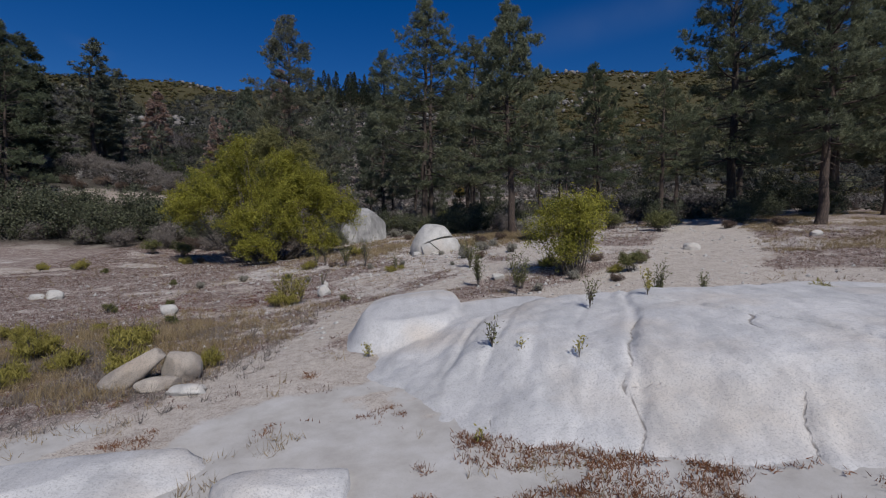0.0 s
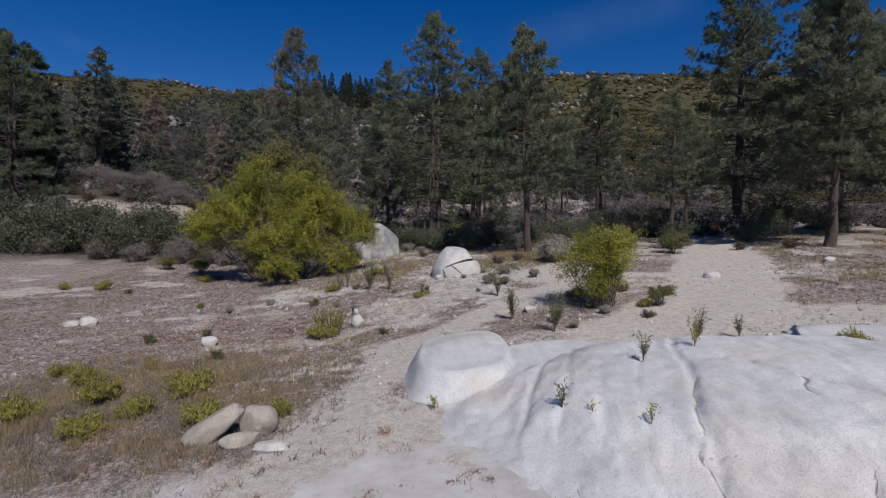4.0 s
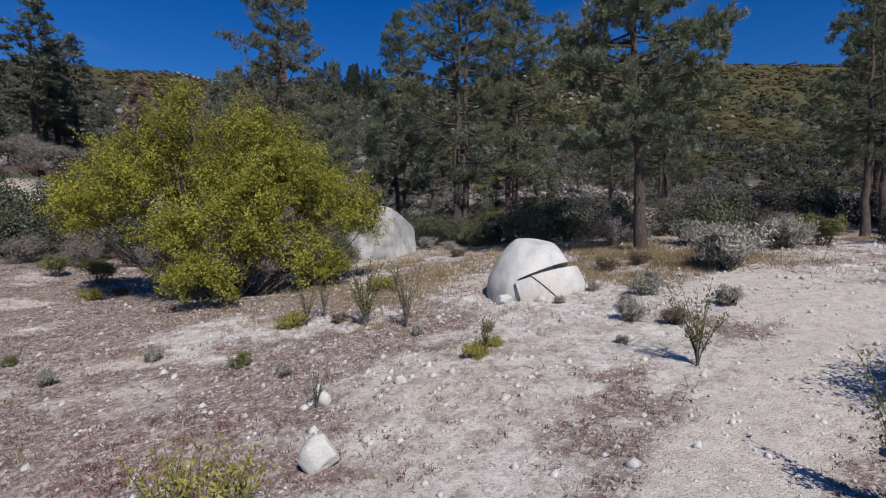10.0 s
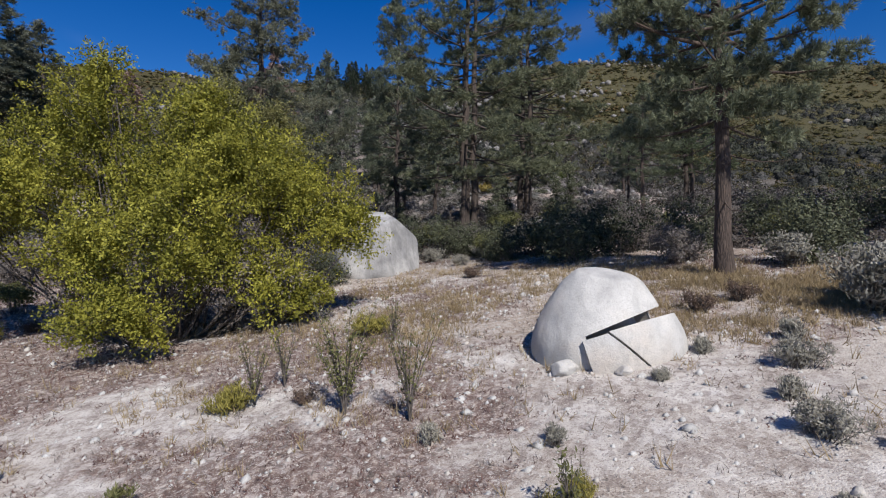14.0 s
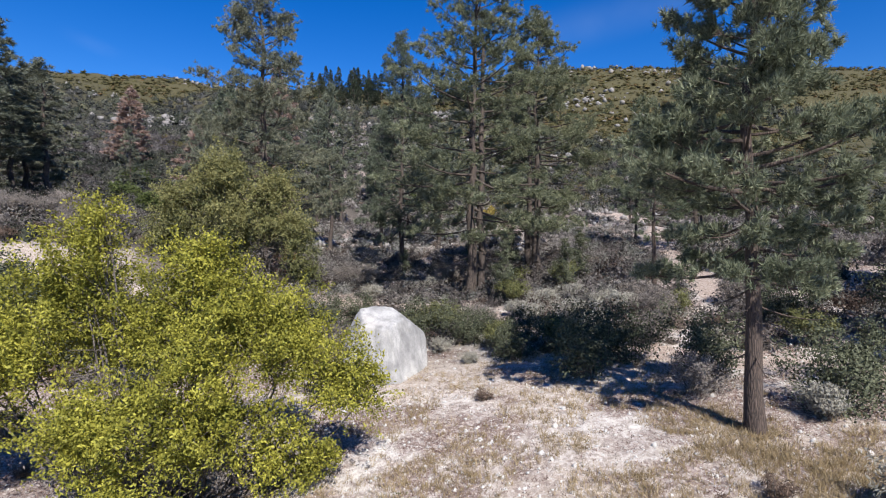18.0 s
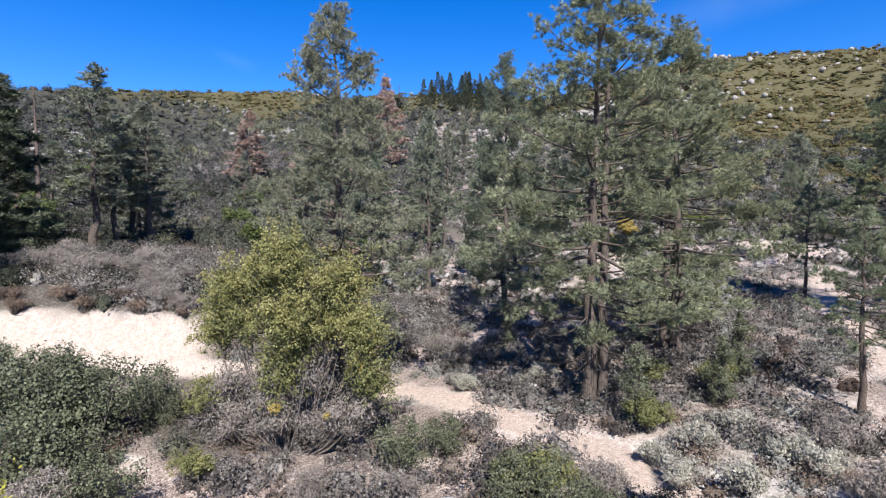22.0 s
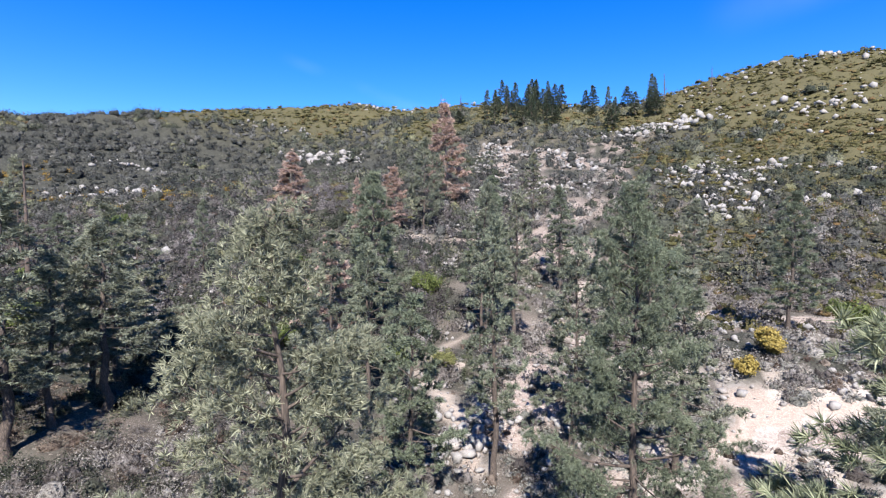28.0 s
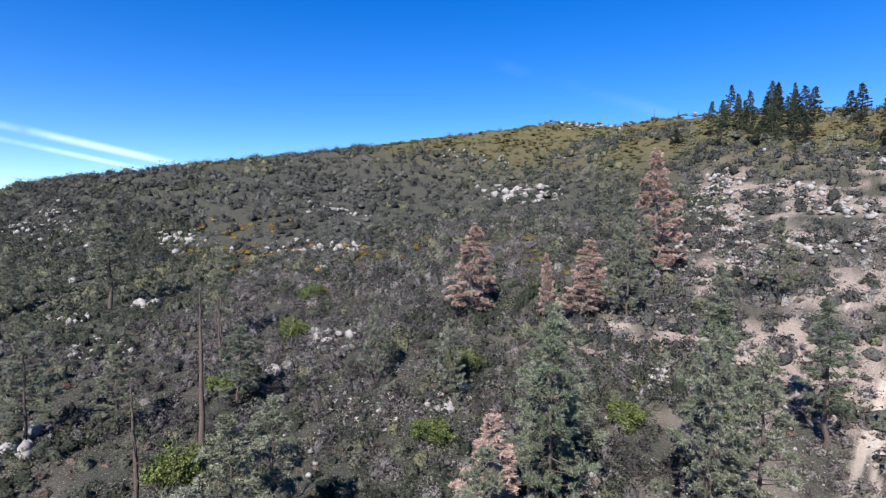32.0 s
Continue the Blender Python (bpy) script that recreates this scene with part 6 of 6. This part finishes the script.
rg = np.random.default_rng(17)
spots = []
for cx, cy, sx, sy, count, r in ((-233, 119, 9, 4, 26, 1.6), (-195, 111, 7, 3, 24, 1.4), (-190, 137, 7, 3, 30, 1.8), (-115, 93, 4, 3, 26, 0.9), (-140.5, 108.4, 2.5, 1.5, 9, 2.0), (-135, 158, 5, 3, 18, 1.7), (-124, 143, 6, 3, 18, 1.1), (-150, 153, 5, 3, 16, 1.6),
                                  (-94, 120, 3, 2, 14, 1.4), (-88, 106.6, 1.5, 1, 5, 1.5), (-69.6, 109, 4, 2, 40, 0.7), (-65, 117, 3, 2.5, 34, 0.7), (-69, 95.7, 3, 1.5, 20, 0.7), (-88.8, 74.7, 2, 1.2, 8, 1.5), (-178, 188, 8, 4, 16, 1.8), (-265, 118, 10, 5, 24, 1.8), (-142, 94, 4, 2.5, 16, 1.3),
                                  (-130, 245, 8, 4, 34, 2.6), (-118, 240, 5, 3, 14, 1.8), (-57, 240, 3, 13, 100, 1.2), (-45, 205, 4, 12, 80, 1.0), (-39, 192, 4, 4, 30, 1.0), (-39, 243, 9, 5, 36, 1.4), (-27, 201, 6, 3, 26, 1.1), (-21, 225, 6, 4, 24, 1.4), (-40, 142.5, 1.0, 2.5, 26, 0.9), (-61.5, 119.5, 1.5, 2.5, 26, 1.0), (-43, 162, 3, 2, 22, 0.8),
                                  (7.7, 214.7, 4, 3, 22, 1.7), (10.3, 188, 2.5, 6, 34, 1.4), (4, 204, 4, 3, 20, 1.4), (57, 276, 10, 8, 22, 2.2), (14, 287, 8, 4, 34, 2.2), (31, 215, 5, 4, 22, 1.6), (-157, 368, 14, 4, 20, 1.8), (-179, 284, 16, 6, 22, 1.5), (-60, 300, 50, 20, 24, 1.3), (3, 285, 9, 4, 56, 2.3), (-8, 278, 4, 3, 12, 2.4), (60, 330, 45, 28, 50, 1.9), (110, 360, 40, 12, 36, 2.3), (20, 205, 4, 12, 60, 1.4), (26, 190, 6, 4, 22, 1.5), (-100, 370, 90, 8, 30, 1.5),
                                  (-19, 84, 5, 5, 60, 0.4), (-20.5, 88.5, 1.6, 2.2, 40, 0.9), (-14, 94, 6, 5, 70, 0.45), (25, 108, 9, 9, 60, 0.7), (-14, 130, 5, 16, 40, 0.45), (5, 115, 8, 6, 36, 0.6), (70, 250, 30, 30, 40, 1.7)):
    for k in range(int(count * 1.9)):
        spots.append((cx + rg.normal(0, sx), cy + rg.normal(0, sy), r * (0.2 + 0.62 * rg.uniform(0, 1) ** 1.5)))
for k in range(1500):
    px, py = rg.uniform(-48, 24), rg.uniform(76, 175)
    if vnoise(px * 0.14, py * 0.14, 121) > 0.46:
        spots.append((px, py, 0.12 + 0.4 * rg.uniform(0, 1) ** 3))
hill_rocks("hill_rocks", 18, spots, "white granite rocks strewn over the brushy hill")


def ground_growth(name, seed, count, box, height, blades, width, material, label, keep, lean=0.5):
    """Tufts of thin blades on the open ground."""
    rng = np.random.default_rng(seed)
    x, y = rng.uniform(box[0], box[1], count), rng.uniform(box[2], box[3], count)
    ok = keep(x, y) > rng.uniform(0, 1, count)
    x, y = x[ok], y[ok]
    n = len(x)
    c = np.stack([x, y, land(x, y)], -1)[:, None] + rng.normal(0, 0.05, (n, blades, 3)) * np.array([1, 1, 0])
    d = unit(rng.normal(size=(n, blades, 3)) * lean + np.array([0, 0, 1]))
    l = height * rng.uniform(0.4, 1.2, (n, blades, 1))
    side = unit(np.cross(d, rng.normal(size=(n, blades, 3)))) * width
    v = np.stack([c - side, c + side, c + d * l], 2).reshape(-1, 3)
    s = Shape()
    s.add(v, np.arange(len(v)).reshape(-1, 3))
    return tagged(new(name, s.mesh(name, material)), label, "ground growth", kind="stuff")


def off_slab(x, y):
    return (slab_height(x, y) < -0.12) * 1.0


NEAR = (-24, 20, 9, 46)
ground_growth("dead_growth", 401, 60000, NEAR, 0.08, 5, 0.010, M_MAROON, "low maroon-brown dead growth on sandy soil", lambda x, y: litter_at(x, y) * off_slab(x, y), 1.3)
ground_growth("grey_growth", 402, 30000, NEAR, 0.11, 5, 0.007, M_GREYBRUSH, "low grey dry weeds on sandy soil", lambda x, y: (0.12 + 0.6 * litter_at(x, y)) * (1 - sand_at(x, y)) * off_slab(x, y), 0.9)
ground_growth("dry_grass", 403, 76000, NEAR, 0.26, 7, 0.008, M_STRAW, "straw-coloured dry grass tufts", lambda x, y: (np.maximum(0.04, np.maximum(knoll(x, y, -9.5, 13, 4.5), np.maximum(knoll(x, y, 1.5, 33, 4.5), 0.9 * knoll(x, y, -3.5, 33, 4.5)))) * sm(0.43, 0.57, fbm(x * 0.7, y * 0.7, 69)) * (1 - sand_at(x, y)) * off_slab(x, y)), 0.5)
ground_growth("dry_grass", 404, 9000, (-14, 2, 5, 18), 0.16, 8, 0.005, M_STRAW, "straw-coloured dry grass in patches on the sand", lambda x, y: sm(0.55, 0.65, fbm(x * 0.8, y * 0.9, 61)) * off_slab(x, y) * (0.25 + 0.75 * (1 - sand_at(x, y))), 0.6)
ground_growth("slab_fringe", 405, 5000, (0.2, 5.2, 4.4, 7.4), 0.09, 9, 0.007, M_RUSTDRY, "rusty dry growth along the foot of the slab", lambda x, y: np.exp(-(((slab_height(x, y) + 0.13) / 0.05) ** 2)) * (y < 7.2) * (fbm(x * 1.5, y * 1.5, 67) > 0.45), 0.9)


ground_growth("joint_grass", 411, 30000, (-9, 2.5, 3.2, 11), 0.07, 6, 0.006, M_RUSTDRY, "rusty dry grass in joints of the bare granite", lambda x, y: off_slab(x, y) * sm(0.028, 0.008, np.abs(fbm(x * 0.55, y * 0.8, 55) - 0.5)) * sm(0.45, 0.6, fbm(x * 1.1, y * 1.3, 56)), 0.9)
ground_growth("dry_grass", 406, 9000, (-15, -4.2, 8.8, 17), 0.25, 9, 0.006, M_STRAW, "tall straw-coloured dry grass among rabbitbrush", lambda x, y: 1.0 * np.maximum(knoll(x, y, -9.5, 12.6, 3.6), 0.7 * knoll(x, y, -5.6, 10.9, 1.3)) * sm(0.35, 0.6, fbm(x * 0.9, y * 0.9, 63)), 0.45)
ground_growth("brown_weeds", 407, 9000, (-15, -3.6, 8.2, 17), 0.22, 8, 0.006, M_GREYBRUSH, "grey-brown dry weeds among the grass", lambda x, y: knoll(x, y, -9.0, 12.4, 4.2) * sm(0.4, 0.6, fbm(x * 0.8, y * 0.8, 64)), 0.7)
ground_growth("red_growth", 408, 9000, (-16, -3, 17, 25), 0.07, 6, 0.012, M_REDDRY, "mat of dark red dead growth on the clearing", lambda x, y: np.exp(-((x + 8) / 3.2) ** 2 - ((y - 20.6) / 1.3) ** 2) * sm(0.4, 0.55, fbm(x * 0.8, y * 1.6, 65)), 1.2)
ground_growth("grass_patches", 409, 12000, (-12, 6, 20, 44), 0.2, 7, 0.007, M_STRAW, "straw-coloured grass patches at the foot of bushes", lambda x, y: 0.8 * sm(0.56, 0.68, fbm(x * 0.6, y * 0.6, 66)) * (1 - sand_at(x, y)) * sm(22, 30, y), 0.6)


ground_growth("dry_grass", 410, 14000, (12.5, 30, 20, 38), 0.2, 7, 0.008, M_STRAW, "straw-coloured dry grass on the low bank", lambda x, y: 0.8 * sm(0.4, 0.6, fbm(x * 0.5, y * 0.5, 68)) * (1 - sand_at(x, y)), 0.6)


ground_growth("dry_grass", 412, 22000, (-1, 9, 27.5, 36.5), 0.2, 7, 0.007, M_STRAW, "golden dry grass round the foot of the pine", lambda x, y: np.maximum(knoll(x, y, 3.8, 31.2, 2.6), 0.8 * knoll(x, y, 1.6, 33.8, 2.2)) * sm(0.4, 0.6, fbm(x * 0.8, y * 0.8, 70)), 0.6)


def pebbles(name, seed, count, box, size, keep, label):
    rng = np.random.default_rng(seed)
    x, y = rng.uniform(box[0], box[1], count), rng.uniform(box[2], box[3], count)
    ok = keep(x, y) > rng.uniform(0, 1, count)
    x, y = x[ok], y[ok]
    n = len(x)
    base = np.array([[1, 0, 0], [0, 1, 0], [-1, 0, 0], [0, -1, 0], [0.2, 0.1, 0.8], [-0.2, -0.1, -0.8]], float)
    tri = np.array([[0, 1, 4], [1, 2, 4], [2, 3, 4], [3, 0, 4], [1, 0, 5], [2, 1, 5], [3, 2, 5], [0, 3, 5]])
    r = size * (0.35 + rng.exponential(0.5, n))
    v = base[None] * rng.uniform(0.6, 1.2, (n, 6, 1)) * np.minimum(r, size * 3)[:, None, None] + np.stack([x, y, land(x, y)], -1)[:, None]
    t = tri[None] + (np.arange(n) * 6)[:, None, None]
    s = Shape()
    s.add(v.reshape(-1, 3), t.reshape(-1, 3))
    return tagged(new(name, s.mesh(name, M_ROCK)), label, "stones", kind="stuff")


pebbles("small_stones", 501, 28000, (-18, 14, 12, 44), 0.04, lambda x, y: (0.25 + 0.75 * knoll(x, y, -2, 31, 9)) * off_slab(x, y), "small pale granite stones strewn over the clearing")
